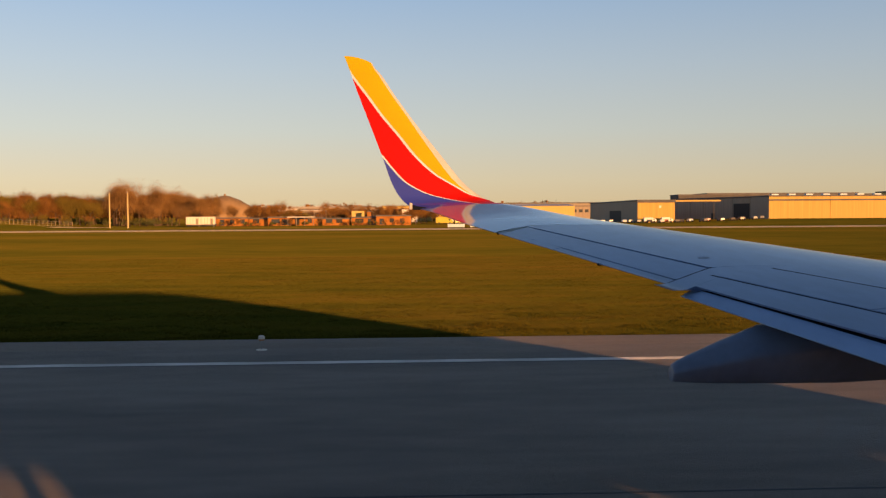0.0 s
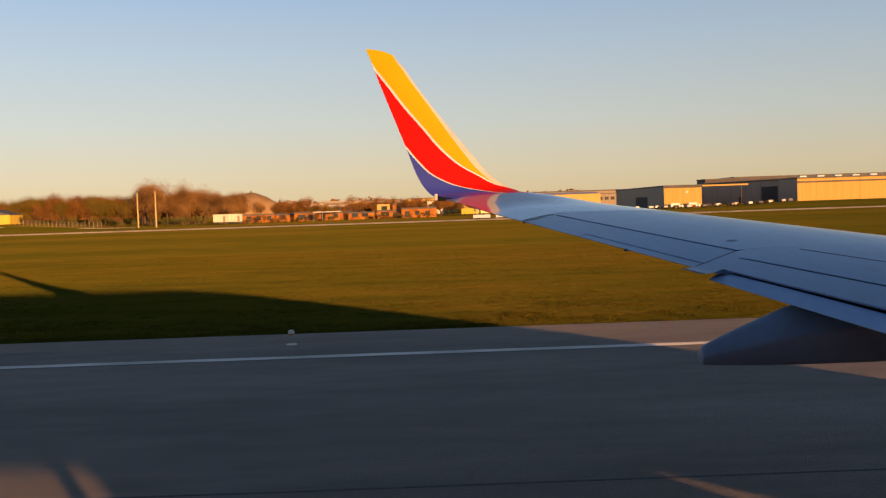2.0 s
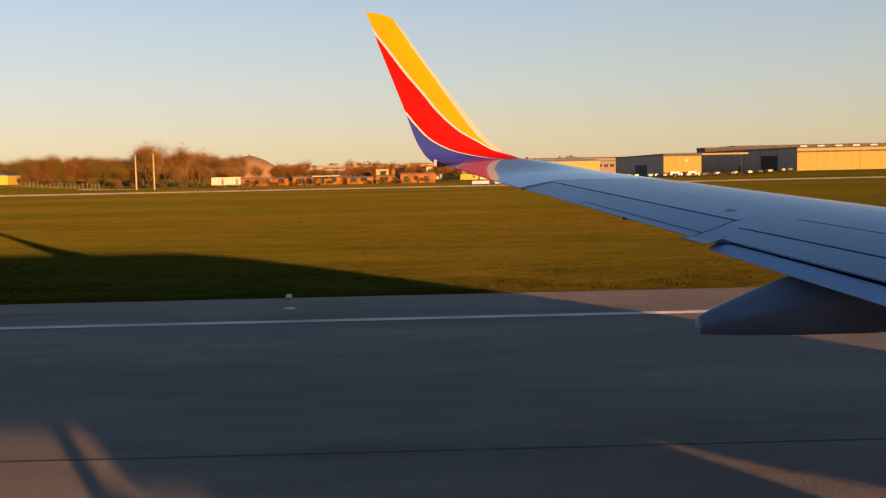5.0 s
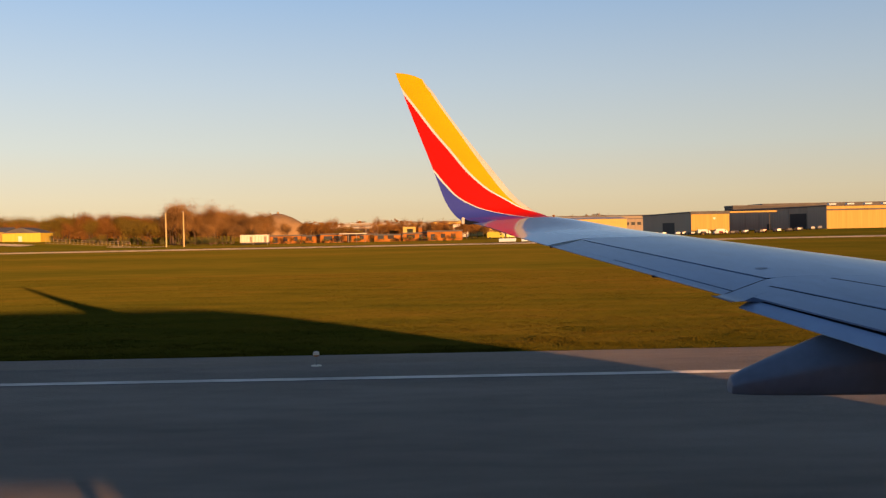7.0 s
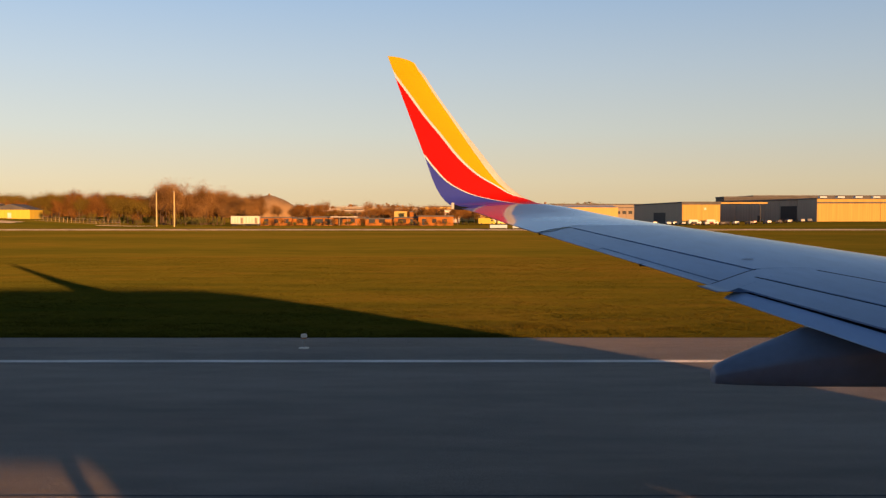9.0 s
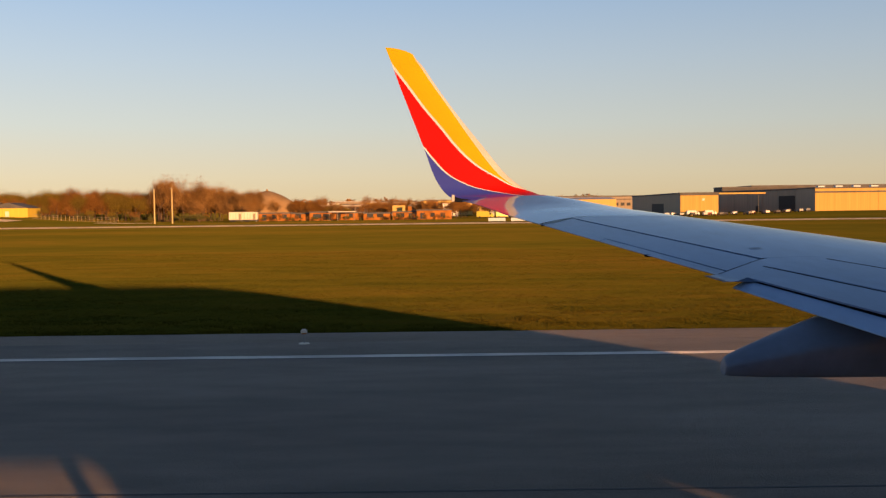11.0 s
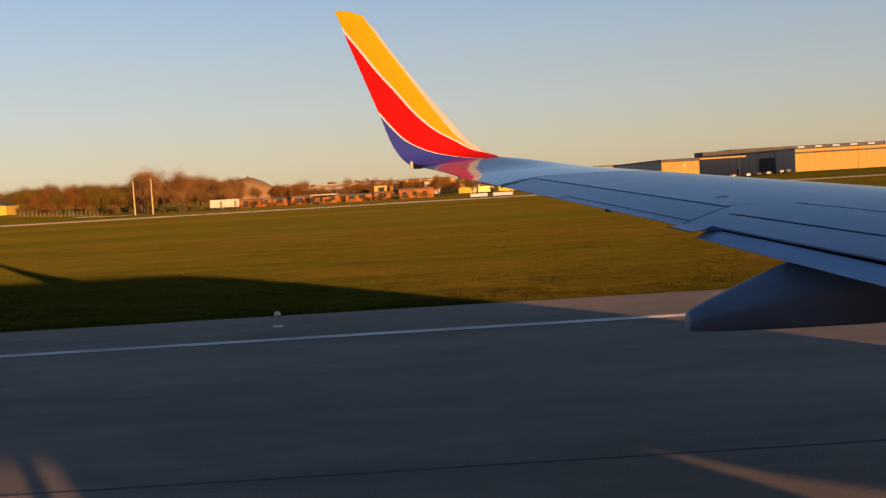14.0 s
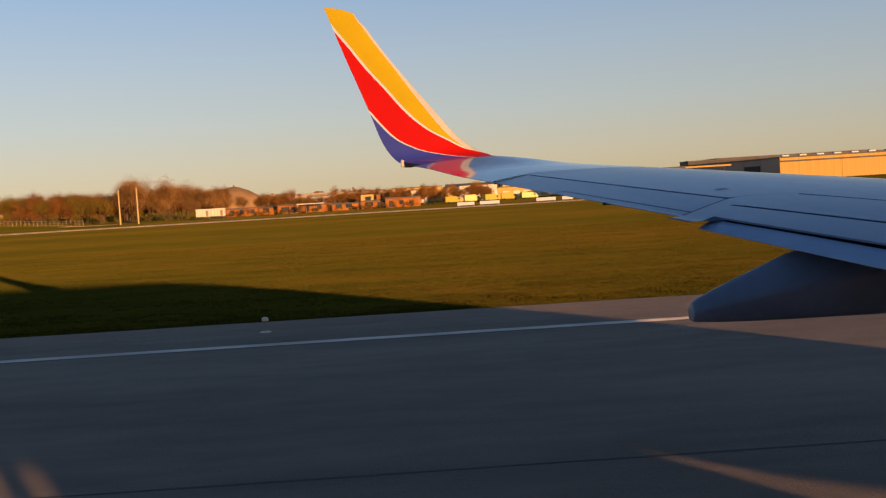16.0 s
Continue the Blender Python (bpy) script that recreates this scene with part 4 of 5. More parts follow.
# runway edge lights
def edge_light(x):
    e = thing("runway_edge_light", x, 28.9, 0.0, "pale runway edge light on a thin stem and round plate", "light", "runway edge lights")
    bm = bmesh.new()
    bmesh.ops.create_cone(bm, segments=20, radius1=0.17, radius2=0.15, depth=0.025, cap_ends=True, matrix=Matrix.Translation((0, 0, 0.0125)))
    part("base", bm, M["white_wall"], e, "pale round base plate")
    part("stem", tube(bmesh.new(), [(0, 0, 0.025), (0, 0, 0.30)], [0.018, 0.018], 10), M["steel"], e)
    part("collar", tube(bmesh.new(), [(0, 0, 0.29), (0, 0, 0.335)], [0.07, 0.09], 12), M["orange"], e, "orange collar")
    part("lens", tube(bmesh.new(), [(0, 0, 0.335), (0, 0, 0.41), (0, 0, 0.44)], [0.10, 0.095, 0.05], 14), M["white_wall"], e, "pale glass lens")

for x in (-64.2, -4.2, 55.8):
    edge_light(x)

# pale service tracks on the rise
def track(x0, x1, y0, y1, label):
    bm = bmesh.new()
    n = 10
    rows = [[bm.verts.new((OFF + x0 + (x1 - x0) * i / n, y, relief(x0 + (x1 - x0) * i / n, y) + 0.03)) for i in range(n + 1)] for y in spread(y0, y1, 4)]
    for j in range(4):
        for i in range(n):
            bm.faces.new((rows[j][i], rows[j][i + 1], rows[j + 1][i + 1], rows[j + 1][i]))
    tagged(part("service_road", bm, M["taxiway"]), label, "road", kind="structure")

track(-140, -122, 352, 366, "short pale concrete service track")
track(-96, -74, 366, 378, "pale gravel track beside a fence")


# ---- trees ----
M["bark"] = material("grey_brown_bark", (0.11, 0.068, 0.04), 0.9, 0, 0.2, 2)
M["twig"] = material("bare_reddish_twigs", (0.170, 0.076, 0.018), 0.9, 0, 0.3, 0.12, other=(0.25, 0.120, 0.028), island=0.22, spec=0.1)
M["twig_tan"] = material("bare_tan_twigs", (0.225, 0.124, 0.042), 0.9, 0, 0.25, 0.12, other=(0.31, 0.175, 0.062), island=0.22, spec=0.1)
M["twig_olive"] = material("budding_olive_twigs", (0.135, 0.096, 0.016), 0.9, 0, 0.25, 0.12, other=(0.20, 0.142, 0.024), island=0.22, spec=0.1)
M["brush"] = material("dark_green_brush", (0.11, 0.105, 0.018), 0.9, 0, 0.25, 0.4, island=0.25)


def make_tree(seed, h, spread_r, twig, dense, label, coarse=1.0):
    """A tapered trunk with limbs, and a crown of thin twig slivers along the finest limbs."""
    rng = random.Random(seed)
    e = thing("tree", 0, -600, 0, label, "tree", "bare trees")
    tips = []
    bm = bmesh.new()

    def limb(p, d, length, r, level):
        pts, rad = [p], [r]
        for k in range(3):
            d = (d + Vector((rng.uniform(-.22, .22), rng.uniform(-.22, .22), rng.uniform(-.05, .16)))).normalized()
            p = p + d * length / 3
            pts.append(p)
            rad.append(r * (1 - 0.27 * (k + 1)))
        tube(bm, pts, rad, 6 if level == 0 else 4)
        if level >= 2:
            tips.append((pts[1], pts[-1], length))
            return
        for k in range(5 if level == 0 else 4):
            a = rng.uniform(0, math.tau)
            s = rng.uniform(0.35, 1.0)
            i = min(int(s * 3), 2)
            q = pts[i].lerp(pts[i + 1], s * 3 - i)
            out = Vector((math.cos(a) * spread_r, math.sin(a) * spread_r, rng.uniform(0.45, 1.0))).normalized()
            limb(q, out, length * rng.uniform(0.5, 0.72), r * 0.42, level + 1)

    limb(Vector((0, 0, -0.3)), Vector((0, 0, 1)), h * 0.52, h * 0.022, 0)
    part("trunk", bm, M["bark"], e, "", True)
    vs, fs = [], []
    for _ in range(dense):
        a, b, L = rng.choice(tips)
        c = a.lerp(b, rng.random()) + Vector([rng.gauss(0, L * 0.36) for _ in range(3)])
        c.z = min(max(c.z, h * 0.05), h)
        d = Vector((rng.gauss(0, 1), rng.gauss(0, 1), rng.gauss(0.5, 0.8))).normalized() * rng.uniform(0.35, 1.0) * h / 15
        w = d.cross(Vector([rng.gauss(0, 1) for _ in range(3)])).normalized() * rng.uniform(0.022, 0.055) * coarse * h / 15
        n = len(vs)
        vs += [c - w, c + w, c + d]
        fs.append((n, n + 1, n + 2))
    me = bpy.data.meshes.new("crown")
    me.from_pydata([tuple(v) for v in vs], [], fs)
    me.materials.append(M[twig])
    cr = new("crown", me)
    cr.parent = e
    return e


KINDS = [make_tree(11, 15, 0.8, "twig", 8500, "bare reddish-brown tree in low sun"),
         make_tree(12, 17, 0.7, "twig_tan", 9000, "tall bare tan tree in low sun"),
         make_tree(13, 13, 1.0, "twig_olive", 8500, "olive budding tree in low sun"),
         make_tree(14, 19, 0.6, "twig_tan", 8000, "tall thin bare tree with pale limbs"),
         make_tree(15, 11, 1.2, "twig", 6500, "wide bare brown tree"),
         make_tree(16, 7, 1.4, "brush", 6000, "low dark green bushy tree"),
         make_tree(17, 12, 1.3, "twig_tan", 8000, "wide bare tan tree"),
         make_tree(18, 10, 1.1, "twig", 2200, "small distant brown tree", 2.0),
         make_tree(19, 10, 1.0, "twig_olive", 2200, "small distant olive tree", 2.0)]


def plant(kind, x, y, size):
    copy_thing(KINDS[kind], pose(x + OFF, y, relief(x, y), 0, 0, rnd.uniform(0, 360)) @ Matrix.Scale(size, 4))


rnd = random.Random(9)
# the wood behind the fence: stretch of x, kinds, how many, height range as sizes
for x0, x1, kinds, count, lo, hi in ((-196, -126, (2, 2, 2, 4), 50, 0.86, 1.08), (-130, -96, (0, 0, 4, 2), 32, 0.95, 1.18), (-104, -88, (2, 5, 0), 14, 0.85, 1.05),
                                     (-93, -67, (3, 1, 1, 6), 26, 0.92, 1.14), (-70, -52, (1, 6, 0, 2), 20, 0.80, 1.02)):
    for i in range(count):
        plant(rnd.choice(kinds), x0 + (x1 - x0) * (i + rnd.random()) / count, rnd.choice((428, 440, 455, 475)) + rnd.uniform(-6, 6), rnd.uniform(lo, hi))
for x, y, k, s in ((-84.5, 418, 3, 1.08), (-79, 416, 3, 1.02), (-88, 424, 1, 1.0), (-40, 452, 6, 0.98), (-53, 440, 1, 0.85), (-49, 432, 6, 0.8), (-27, 436, 0, 0.82), (-22, 444, 4, 1.1), (-33, 440, 6, 0.85), (-36, 470, 6, 0.95),
                   (-8, 436, 4, 0.75), (12, 440, 0, 0.55), (30, 436, 4, 0.85), (42, 440, 0, 0.7), (-205, 470, 4, 1.0), (-228, 480, 0, 0.8), (-212, 476, 2, 0.8)):
    plant(k, x, y, s)
for i in range(30):                       # brush along the wood's edge
    plant(rnd.choice((5, 5, 7, 8)), -132 + i * 2.4 + rnd.uniform(-2, 2), 408 + rnd.uniform(-6, 12), rnd.uniform(0.4, 0.75))
for x, y, s in ((-57, 374, 0.75), (-53, 378, 0.70), (-61, 382, 0.65), (-66, 388, 0.8), (-50, 376, 0.5), (-24, 394, 0.35), (-3, 394, 0.4), (24, 392, 0.4), (38, 390, 0.35)):
    plant(5, x, y, s)
for i in range(40):                       # bare young trees and brush before the brick buildings
    plant(rnd.choice((7, 7, 5, 8)), -37 + i * 1.95 + rnd.uniform(-1.5, 1.5), rnd.uniform(386, 395), rnd.uniform(0.16, 0.34) * rnd.choice((0.8, 1, 1.4)))
for i in range(56):                       # taller ones behind them
    plant(rnd.choice((7, 7, 4, 8)), -28 + i * 1.95 + rnd.uniform(-2, 2), rnd.uniform(425, 600), rnd.uniform(0.75, 1.15))
for o in KINDS:
    for q in (*o.children_recursive, o):
        bpy.data.objects.remove(q)


def far_woods():
    """The hazy line of woods at the edge of the plain."""
    rng = np.random.default_rng(8)
    n = 170000
    near = rng.random(n) < 0.45
    x = np.where(near, rng.uniform(-520, 620, n), rng.uniform(-1500, 1700, n))
    y = np.where(near, rng.uniform(840, 900, n), rng.uniform(1250, 1330, n))
    top = np.array([(11.5 if a else 12) + 5 * noise.noise((p * 0.02, q * 0.01, 0)) + 4 * noise.noise((p * 0.09, q * 0.05, 0)) for a, p, q in zip(near, x, y)])
    z = top * rng.random(n) ** 0.85
    co = np.zeros((n, 3, 3))
    for k in range(3):
        co[:, k] = np.stack([x + rng.normal(0, 0.9, n), y + rng.normal(0, 0.9, n), np.maximum(z + rng.normal(0, 0.8, n), -0.1)], 1)
    me = bpy.data.meshes.new("far_woods")
    me.from_pydata(co.reshape(-1, 3).tolist(), [], np.arange(n * 3).reshape(-1, 3).tolist())
    me.materials.append(M["twig"])
    tagged(new("far_woods", me), "hazy brown line of distant woods", "woods", kind="stuff")

far_woods()


# ---- things seen further along the runway ----
# red-and-white lattice mast
def lattice(x, y, h):
    e = site("lattice_mast", x, y, 0, "red and white steel lattice mast with a platform", "mast", "lattice masts")
    for k in range(8):
        z0, z1 = h * k / 8, h * (k + 1) / 8
        w0, w1 = 1.2 - 0.09 * k, 1.2 - 0.09 * (k + 1)
        mat = M["orange"] if k % 2 == 0 else M["white_paint"]
        bm = bmesh.new()
        for sx, sy in ((-1, -1), (1, -1), (1, 1), (-1, 1)):
            tube(bm, [(sx * w0, sy * w0, z0), (sx * w1, sy * w1, z1)], [0.07, 0.07], 5)
        tube(bm, [(-w0, -w0, z0), (w1, -w1, z1)], [0.05, 0.05], 4)
        tube(bm, [(w0, w0, z0), (-w1, w1, z1)], [0.05, 0.05], 4)
        part("section", bm, mat, e)
    part("platform", B(-1.2, 1.2, -1.2, 1.2, h + 0.003, h + 0.3, 0.05), M["orange"], e)
    part("beacon", tube(bmesh.new(), [(0, 0, h + 0.3), (0, 0, h + 1.6)], [0.4, 0.3], 10), M["steel"], e)

lattice(560, 430, 16)
lattice(690, 330, 11)

# white equipment shelters on the grass
for x, y in ((760, 150), (700, 330)):
    e = site("equipment_shelter", x, y, -0.06, "small white equipment shelter with louvres", "shelter", "equipment shelters")
    part("cabin", B(-1.6, 1.6, -1.2, 1.2, 0.12, 2.6, 0.04), M["white_wall"], e)
    part("roof", B(-1.75, 1.75, -1.35, 1.35, 2.603, 2.75), M["roof_pale"], e)
    part("plinth", B(-1.8, 1.8, -1.4, 1.4, -0.1, 0.117), M["taxiway"], e)
    for k in (-0.9, 0.0, 0.9):
        part("louvre", B(k - 0.22, k + 0.22, -1.26, -1.19, 1.6, 2.1), M["dark"], e)

# runway distance sign with its numeral
sg = site("distance_sign", 885, 47, -0.06, "black runway distance sign with white numeral six", "sign")
part("panel", B(-0.75, 0.75, -0.12, 0.12, 0.35, 1.75, 0.03), M["dark"], sg)
for k in (-0.5, 0.5):
    part("leg", B(k - 0.05, k + 0.05, -0.05, 0.05, -0.1, 0.347), M["steel"], sg)
cu = bpy.data.curves.new("numeral", "FONT")
cu.body, cu.size, cu.extrude, cu.align_x = "6", 1.35, 0.01, "CENTER"
cu.materials.append(M["white_paint"])
nm = new("numeral", cu)
nm.parent, nm.matrix_local = sg, pose(0, -0.135, 0.58, 90, 0, 0)
tagged(nm, "white numeral six")

# control tower
ct = site("control_tower", 1130, 720, 0, "tall pale concrete airport control tower with dark cab", "tower")
part("shaft", tube(bmesh.new(), [(0, 0, -0.5), (0, 0, 40)], [5.0, 4.4], 12), M["pale_metal"], ct)
for k in range(4):
    a = math.tau * (k + 0.5) / 4
    part("fin", B(-0.4, 0.4, -0.4, 0.4, 0, 41, 0.05), M["white_wall"], ct).location = (5.0 * math.cos(a), 5.0 * math.sin(a), 0)
part("gallery", tube(bmesh.new(), [(0, 0, 40.003), (0, 0, 42), (0, 0, 44)], [5.0, 6.6, 6.6], 16), M["grey_metal"], ct)
part("cab", tube(bmesh.new(), [(0, 0, 44.003), (0, 0, 48)], [5.6, 6.4], 16), M["glass"], ct, "dark glazed cab")
part("cab_roof", tube(bmesh.new(), [(0, 0, 48.003), (0, 0, 49)], [6.8, 6.2], 16), M["roof"], ct)

# terminal with arched canopies, and the low hangars before it
building("terminal", 1150, 1330, 740, 60, 14, "tan_metal", "long tan airport terminal with window bands", openings=[(6 + 12 * i, 15 + 12 * i, 6, 8, "window") for i in range(14)])
building("terminal_pier", 1060, 1128, 700, 30, 8, "orange", "orange-brick terminal pier with dark openings", openings=[(4 + 9 * i, 9 + 9 * i, 0, 4, "dark") for i in range(7)])
for i in range(5):
    cp = site("canopy", 960 + i * 18, 700, 0, "arched brown canopy over a terminal apron", "canopy", "arched canopies")
    part("arch", loft(bmesh.new(), [[Vector((8.6 * math.cos(a) * r, y, 6 + 4.2 * math.sin(a) * r)) for a in spread(0, math.pi, 12) for r in (1.0,)] +
                                    [Vector((8.2 * math.cos(a), y, 6 + 3.9 * math.sin(a))) for a in spread(math.pi, 0, 12)] for y in (0, 16)]), M["dirt"], cp)
    for sx in (-8.3, 8.3):
        part("column", tube(bmesh.new(), [(sx, 1, -0.3), (sx, 1, 6.1)], [0.35, 0.35], 8), M["white_wall"], cp)
for i, (x, w) in enumerate(((640, 46), (700, 38), (752, 40), (806, 44), (866, 50))):
    building("small_hangar", x, x + w, 640 + 12 * (i % 2), 36, 8, "white_wall" if i % 2 else "pale_metal", "low white hangar with a shallow gabled roof", roof="y", parapet=2.2, roof_mat="roof_pale", openings=[(w * 0.3, w * 0.55, 0, 5, "grey_metal")], group="low hangars")


# parked and taxiing airliners
def jet(x, y, rz, body, tail, accent, label):
    e = site("parked_airliner", x, y, 0, label, "airplane", "airliners on the apron", rz)
    rows = [(18, 0.1, 3.0), (17, 1.0, 3.2), (15, 1.75, 3.5), (13, 1.9, 3.6), (-8, 1.9, 3.6), (-13, 1.2, 4.2), (-18, 0.3, 4.8)]
    part("fuselage", loft(bmesh.new(), [[Vector((a, r * math.cos(math.tau * k / 20), zc + r * math.sin(math.tau * k / 20))) for k in range(20)] for a, r, zc in rows]), M[body], e, "", True)
    part("tail_fin", loft(bmesh.new(), [[Vector(q) for q in ((-10.5, -0.16, 5.2), (-17, -0.1, 5.2), (-17, 0.1, 5.2), (-10.5, 0.16, 5.2))], [Vector(q) for q in ((-16, -0.06, 12.3), (-18.8, -0.04, 12.3), (-18.8, 0.04, 12.3), (-16, 0.06, 12.3))]]), M[tail], e)
    part("fin_stripe", loft(bmesh.new(), [[Vector(q) for q in ((-14.5, -0.165, 5.3), (-16.9, -0.165, 5.3), (-16.9, 0.165, 5.3), (-14.5, 0.165, 5.3))], [Vector(q) for q in ((-17.6, -0.085, 12.0), (-18.6, -0.085, 12.0), (-18.6, 0.085, 12.0), (-17.6, 0.085, 12.0))]]), M[accent], e)
    for sd in (-1, 1):
        part("wing", loft(bmesh.new(), [[Vector((4.5, sd * 1.5, 2.5)), Vector((-2.5, sd * 1.5, 2.5)), Vector((-2.5, sd * 1.5, 2.9)), Vector((4.5, sd * 1.5, 2.9))],
                                        [Vector((-4.6, sd * 16.5, 4.0)), Vector((-6.2, sd * 16.5, 4.0)), Vector((-6.2, sd * 16.5, 4.12)), Vector((-4.6, sd * 16.5, 4.12))]]), M["wing"], e)
        part("tailplane", loft(bmesh.new(), [[Vector((-14, sd * 0.6, 4.7)), Vector((-17.5, sd * 0.6, 4.7)), Vector((-17.5, sd * 0.6, 4.9)), Vector((-14, sd * 0.6, 4.9))],
                                             [Vector((-17.5, sd * 7, 5.4)), Vector((-18.8, sd * 7, 5.4)), Vector((-18.8, sd * 7, 5.5)), Vector((-17.5, sd * 7, 5.5))]]), M["wing"], e)
        part("engine", tube(bmesh.new(), [(1.0, sd * 4.8, 1.75), (3.0, sd * 4.8, 1.75), (5.6, sd * 4.8, 1.75)], [0.6, 1.05, 0.95], 16), M[body], e, "", True)
        part("main_gear", tube(bmesh.new(), [(-1.0, sd * 2.8, 0.0), (-1.0, sd * 2.8, 2.6)], [0.45, 0.12], 8), M["rubber"], e)
    part("nose_gear", tube(bmesh.new(), [(14.0, 0, 0.0), (14.0, 0, 2.2)], [0.3, 0.1], 8), M["rubber"], e)

jet(905, 470, 180, "hull", "red", "yellow", "blue airliner with a red and yellow tail taxiing")
jet(1260, 640, 200, "white_wall", "red", "white_paint", "white airliner with a red striped tail at a terminal")
jet(1330, 560, 190, "white_wall", "blue", "red", "white airliner parked at a terminal")
M["violet"] = material("violet_tail_paint", (0.10, 0.03, 0.16), 0.4)
for i in range(3):
    jet(560 + i * 52, 900, 160, "white_wall", "violet", "red", "white cargo jet with a violet tail")
building("cargo_hangar", 470, 560, 930, 60, 16, "grey_metal", "large dark cargo hangar beside parked jets", roof="x", parapet=4)


# ---- taxiway exits and runway markings before and behind ----
M["yellow_line"] = material("worn_yellow_line", (0.50, 0.30, 0.03), 0.8, 0, 0.15, 1.0)
M["red_mark"] = material("worn_red_marking", (0.34, 0.05, 0.03), 0.8, 0, 0.15, 1.0)
M["sign_yellow"] = material("yellow_sign_face", (0.62, 0.36, 0.01), 0.5, 0, 0.06, 2)


def ribbon(pts, half, z):
    """A flat painted band along a line of (x, y)."""
    bm = bmesh.new()
    rows = []
    for i, (x, y) in enumerate(pts):
        a, b = pts[max(i - 1, 0)], pts[min(i + 1, len(pts) - 1)]
        d = math.hypot(b[0] - a[0], b[1] - a[1])
        nx, ny = -(b[1] - a[1]) / d * half, (b[0] - a[0]) / d * half
        rows.append((bm.verts.new((x - nx, y - ny, z)), bm.verts.new((x + nx, y + ny, z))))
    for p, q in zip(rows, rows[1:]):
        bm.faces.new((p[0], p[1], q[1], q[0]))
    return bm


def field_sign(x, y, w, face, label, bars):
    e = thing("taxiway_sign", x, y, -0.06, label, "sign", "taxiway signs")
    part("cabinet", B(-w / 2, w / 2, -0.14, 0.14, 0.25, 1.1, 0.03), M["dark"], e)
    f = part("face", B(-w / 2 + 0.06, w / 2 - 0.06, -0.165, -0.143, 0.31, 1.04), M[face], e)
    for k in range(bars):
        c = -w / 2 + w * (k + 0.5) / bars
        part("character_bar", B(c - w * 0.22 / bars, c + w * 0.22 / bars, -0.176, -0.167, 0.45, 0.9), M["dark" if face == "sign_yellow" else "orange"], f)
    for k in (-w / 2 + 0.25, w / 2 - 0.25):
        part("leg", B(k - 0.05, k + 0.05, -0.05, 0.05, -0.1, 0.247), M["steel"], e)


def taxi_exit(xc, half, flare):
    """A concrete link from the runway to the far taxiway, its corners rounded into the grass."""
    bm = bmesh.new()
    rows = []
    for y in spread(EDGE, 268, 60):
        a = flare * (1 - math.sqrt(max(0, 1 - max(0, 1 - (y - EDGE) / flare) ** 2))) if y < EDGE + flare else 0
        b = flare * (1 - math.sqrt(max(0, 1 - max(0, 1 - (268 - y) / flare) ** 2))) if y > 268 - flare else 0
        rows.append([Vector((xc - half - a - b, y, z)) for z in (-0.3, -0.016)] + [Vector((xc + half + a + b, y, z)) for z in (-0.016, -0.3)])
    loft(bm, rows)
    link = tagged(part("taxiway_link", bm, M["taxiway"]), "pale concrete taxiway link with yellow centre line", "taxiway", kind="structure")
    for d in (-0.28, 0.28):
        part("centre_line", ribbon([(xc + d, y) for y in spread(72, 262, 12)], 0.12, -0.010), M["yellow_line"], link)
    for s in (-1, 1):
        part("lead_line", ribbon([(xc + s * 46 * (1 - math.cos(a)), 72 - 40 * math.sin(a)) for a in spread(0, math.pi / 2, 24)], 0.14, -0.009), M["yellow_line"], link)
        m = part("runway_marking", B(xc + s * (half * 0.55) - half * 0.3, xc + s * (half * 0.55) + half * 0.3, 88, 92, -0.014, -0.009), M["red_mark"], link, "worn red painted hold marking")
        for k in range(6):
            c = xc + s * half * 0.55 + (k - 2.5) * half * 0.095
            part("character_bar", B(c - 0.28, c + 0.28, 88.6, 91.4, -0.0085, -0.005), M["white_paint"], m)
    for k in range(4):
        part("hold_line", B(xc - half, xc + half, 84 + k * 0.6, 84.3 + k * 0.6, -0.014, -0.010), M["yellow_line"], link)
    return link


taxi_exit(-212, 19, 55)
taxi_exit(352, 17, 60)
field_sign(-176, 83, 2.4, "sign_yellow", "small yellow taxiway sign on the grass", 2)
field_sign(-240, 120, 3.4, "sign_yellow", "long orange-yellow taxiway sign with dark characters", 4)
field_sign(318, 92, 3.6, "dark", "black taxiway sign with orange characters", 3)
field_sign(322, 150, 3.4, "sign_yellow", "long orange-yellow taxiway sign with dark characters", 4)
field_sign(332, 100, 1.2, "sign_yellow", "small square yellow taxiway sign", 1)
for x in (-82, -190):
    part("touchdown_bar", B(x, x + 22, 10.6, 14.2, 0.002, 0.0075), M["line"], rw, "broad white runway marking bar")
    part("bar_border", B(x - 0.3, x + 22.3, 10.3, 10.58, 0.002, 0.006), M["joint"], rw)
# strip of taxiway in the grass further along, and the runway that crosses beyond it
strip = tagged(part("taxiway_strip", B(470, 955, 79, 90, -0.3, -0.014), M["taxiway"]), "pale concrete taxiway strip through the grass", "taxiway", kind="structure")
part("centre_line", B(472, 953, 84.4, 84.6, -0.013, -0.009), M["yellow_line"], strip)
CROSS, ALONG = Vector((1000, 56)), Vector((-0.52, 0.854))
ACROSS = Vector((0.854, 0.52))


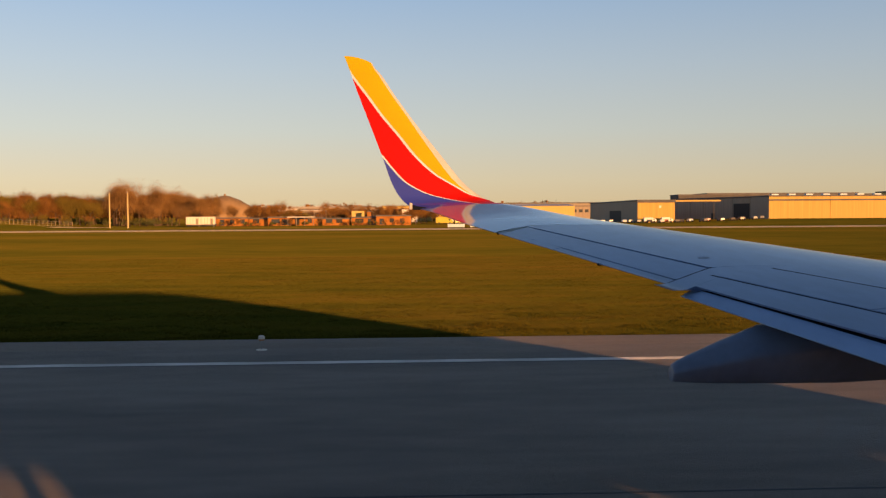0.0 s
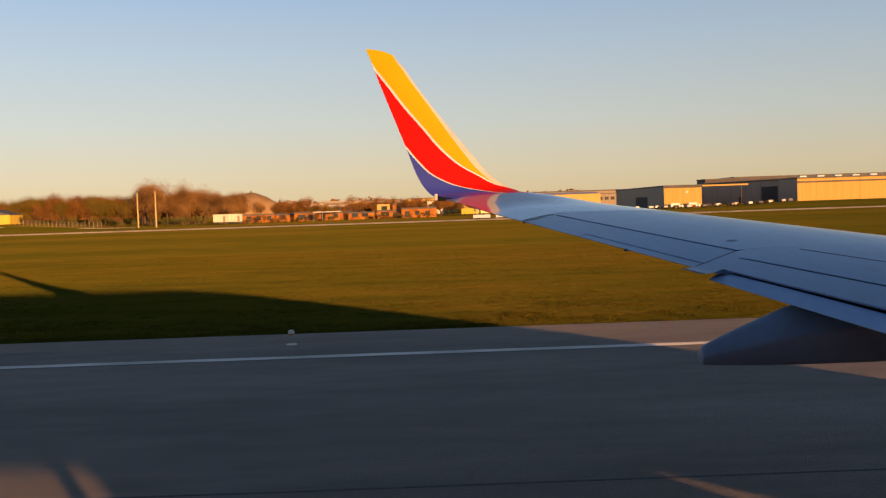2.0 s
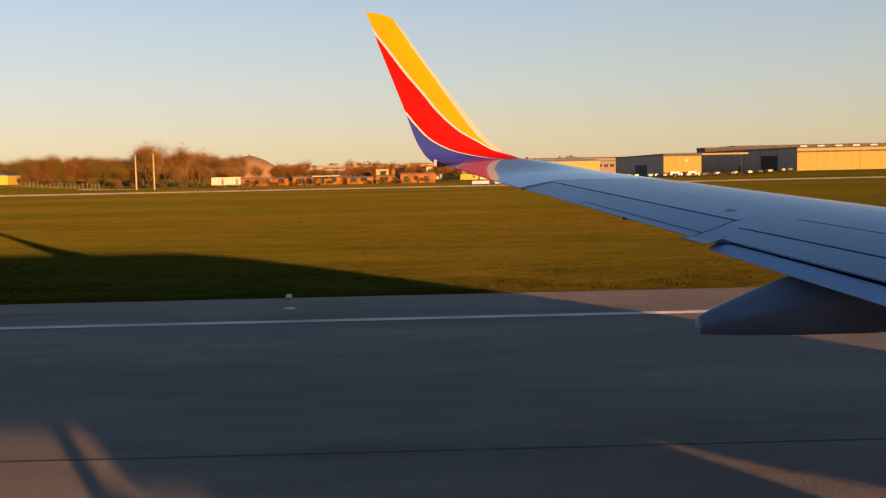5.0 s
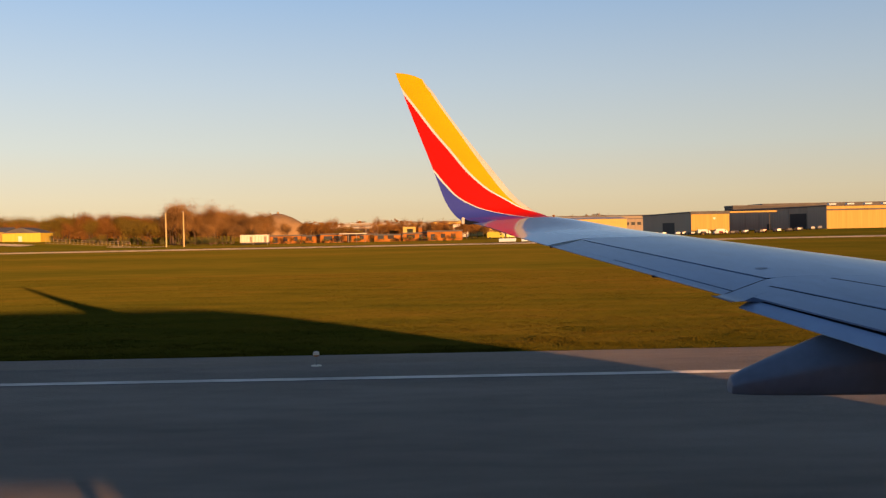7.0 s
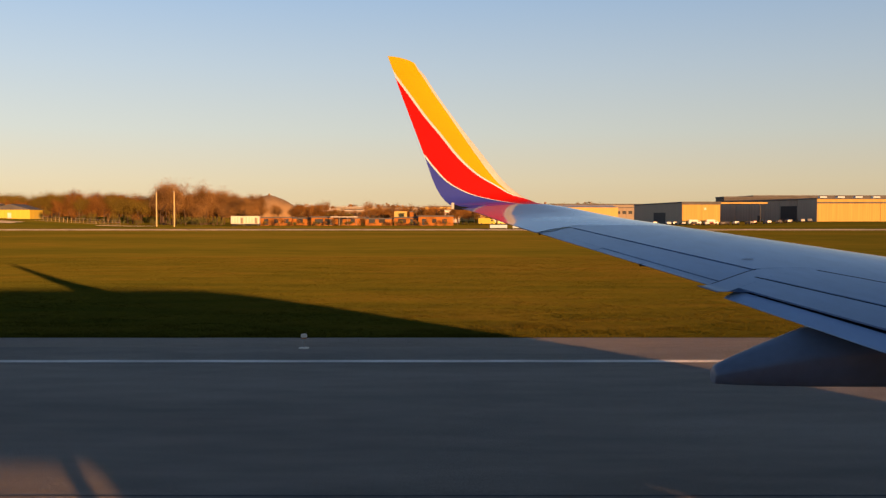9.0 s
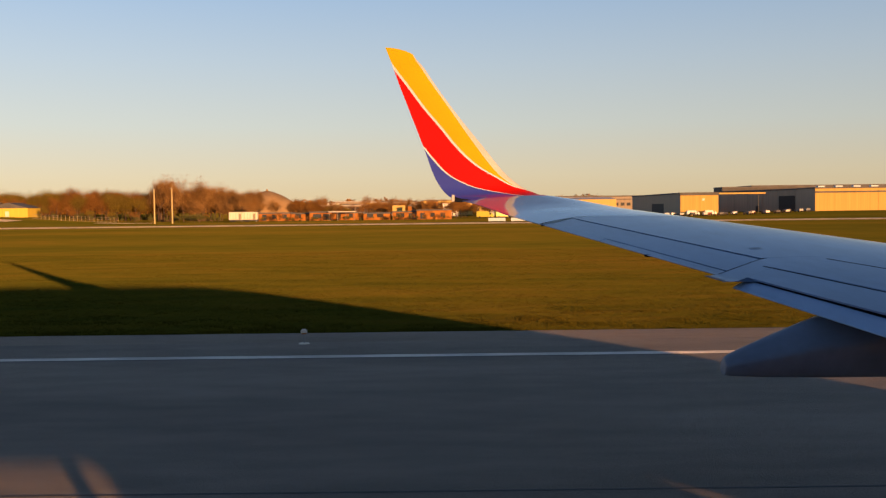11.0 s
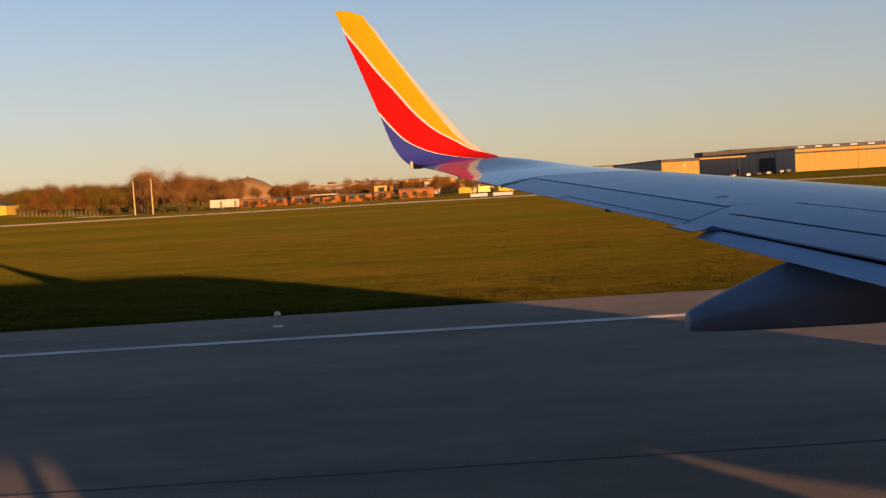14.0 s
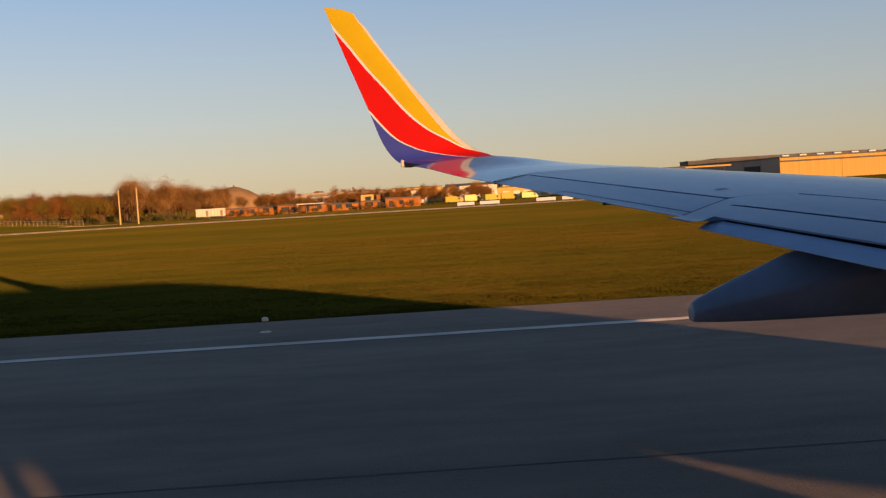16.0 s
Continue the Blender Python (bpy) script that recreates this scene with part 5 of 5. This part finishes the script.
def cross_band(u0, u1, w0, w1, z0, z1):
    """A slab on the crossing runway: from u0 to u1 along it, w0 to w1 across it, its near end cut along the main runway's edge."""
    ring = []
    for u, w in ((u0, w0), (u0, w1), (u1, w1), (u1, w0)):
        p = CROSS + ALONG * u + ACROSS * w
        if u == u0 and u0 < -20:
            p = p - ALONG * ((p.y - EDGE - 0.002) / ALONG.y)
        ring.append(p)
    return loft(bmesh.new(), [[Vector((p.x, p.y, z)) for p in ring] for z in (z0, z1)])


crossing = tagged(part("crossing_runway", cross_band(-28.8, 590, -23, 23, -0.3, -0.008), M["taxiway"]), "pale concrete runway with black tyre rubber down its middle", "runway", kind="structure")
part("tyre_rubber", cross_band(-28.8, 330, -5, 5, -0.007, -0.004), M["joint"], crossing, "broad black band of tyre rubber")
for w in (-21.5, 21.5):
    part("edge_line", cross_band(-28.8, 590, w - 0.45, w + 0.45, -0.007, -0.003), M["line"], crossing)
for k in range(9):
    for w in (-9.5, 9.5):
        part("touchdown_bar", cross_band(60 + k * 44, 82 + k * 44, w - 0.9, w + 0.9, -0.007, -0.003), M["line"], crossing)
# lead-off line with its black border, further along the runway
for d, mt in ((-0.55, "yellow_line"), (0.55, "yellow_line")):
    part("lead_off_line", ribbon([(470 + 0.9 * u + d, 26 - 24 * (u / 40) ** 1.3) for u in spread(0, 40, 16)], 0.2, 0.009), M[mt], rw)
part("lead_off_border", ribbon([(470 + 0.9 * u, 26 - 24 * (u / 40) ** 1.3) for u in spread(0, 40, 16)], 1.1, 0.006), M["joint"], rw)
ds = thing("distance_sign", -66, 46, -0.06, "black runway distance sign on the grass", "sign")
part("panel", B(-0.75, 0.75, -0.12, 0.12, 0.35, 1.75, 0.03), M["dark"], ds)
part("numeral_bar", B(-0.25, 0.25, -0.135, -0.123, 0.6, 1.5), M["white_paint"], ds)
part("pad", B(-1.3, 1.3, -0.7, 0.7, -0.06, 0.07), M["taxiway"], ds)
for k in (-0.5, 0.5):
    part("leg", B(k - 0.05, k + 0.05, -0.05, 0.05, 0.073, 0.347), M["steel"], ds)
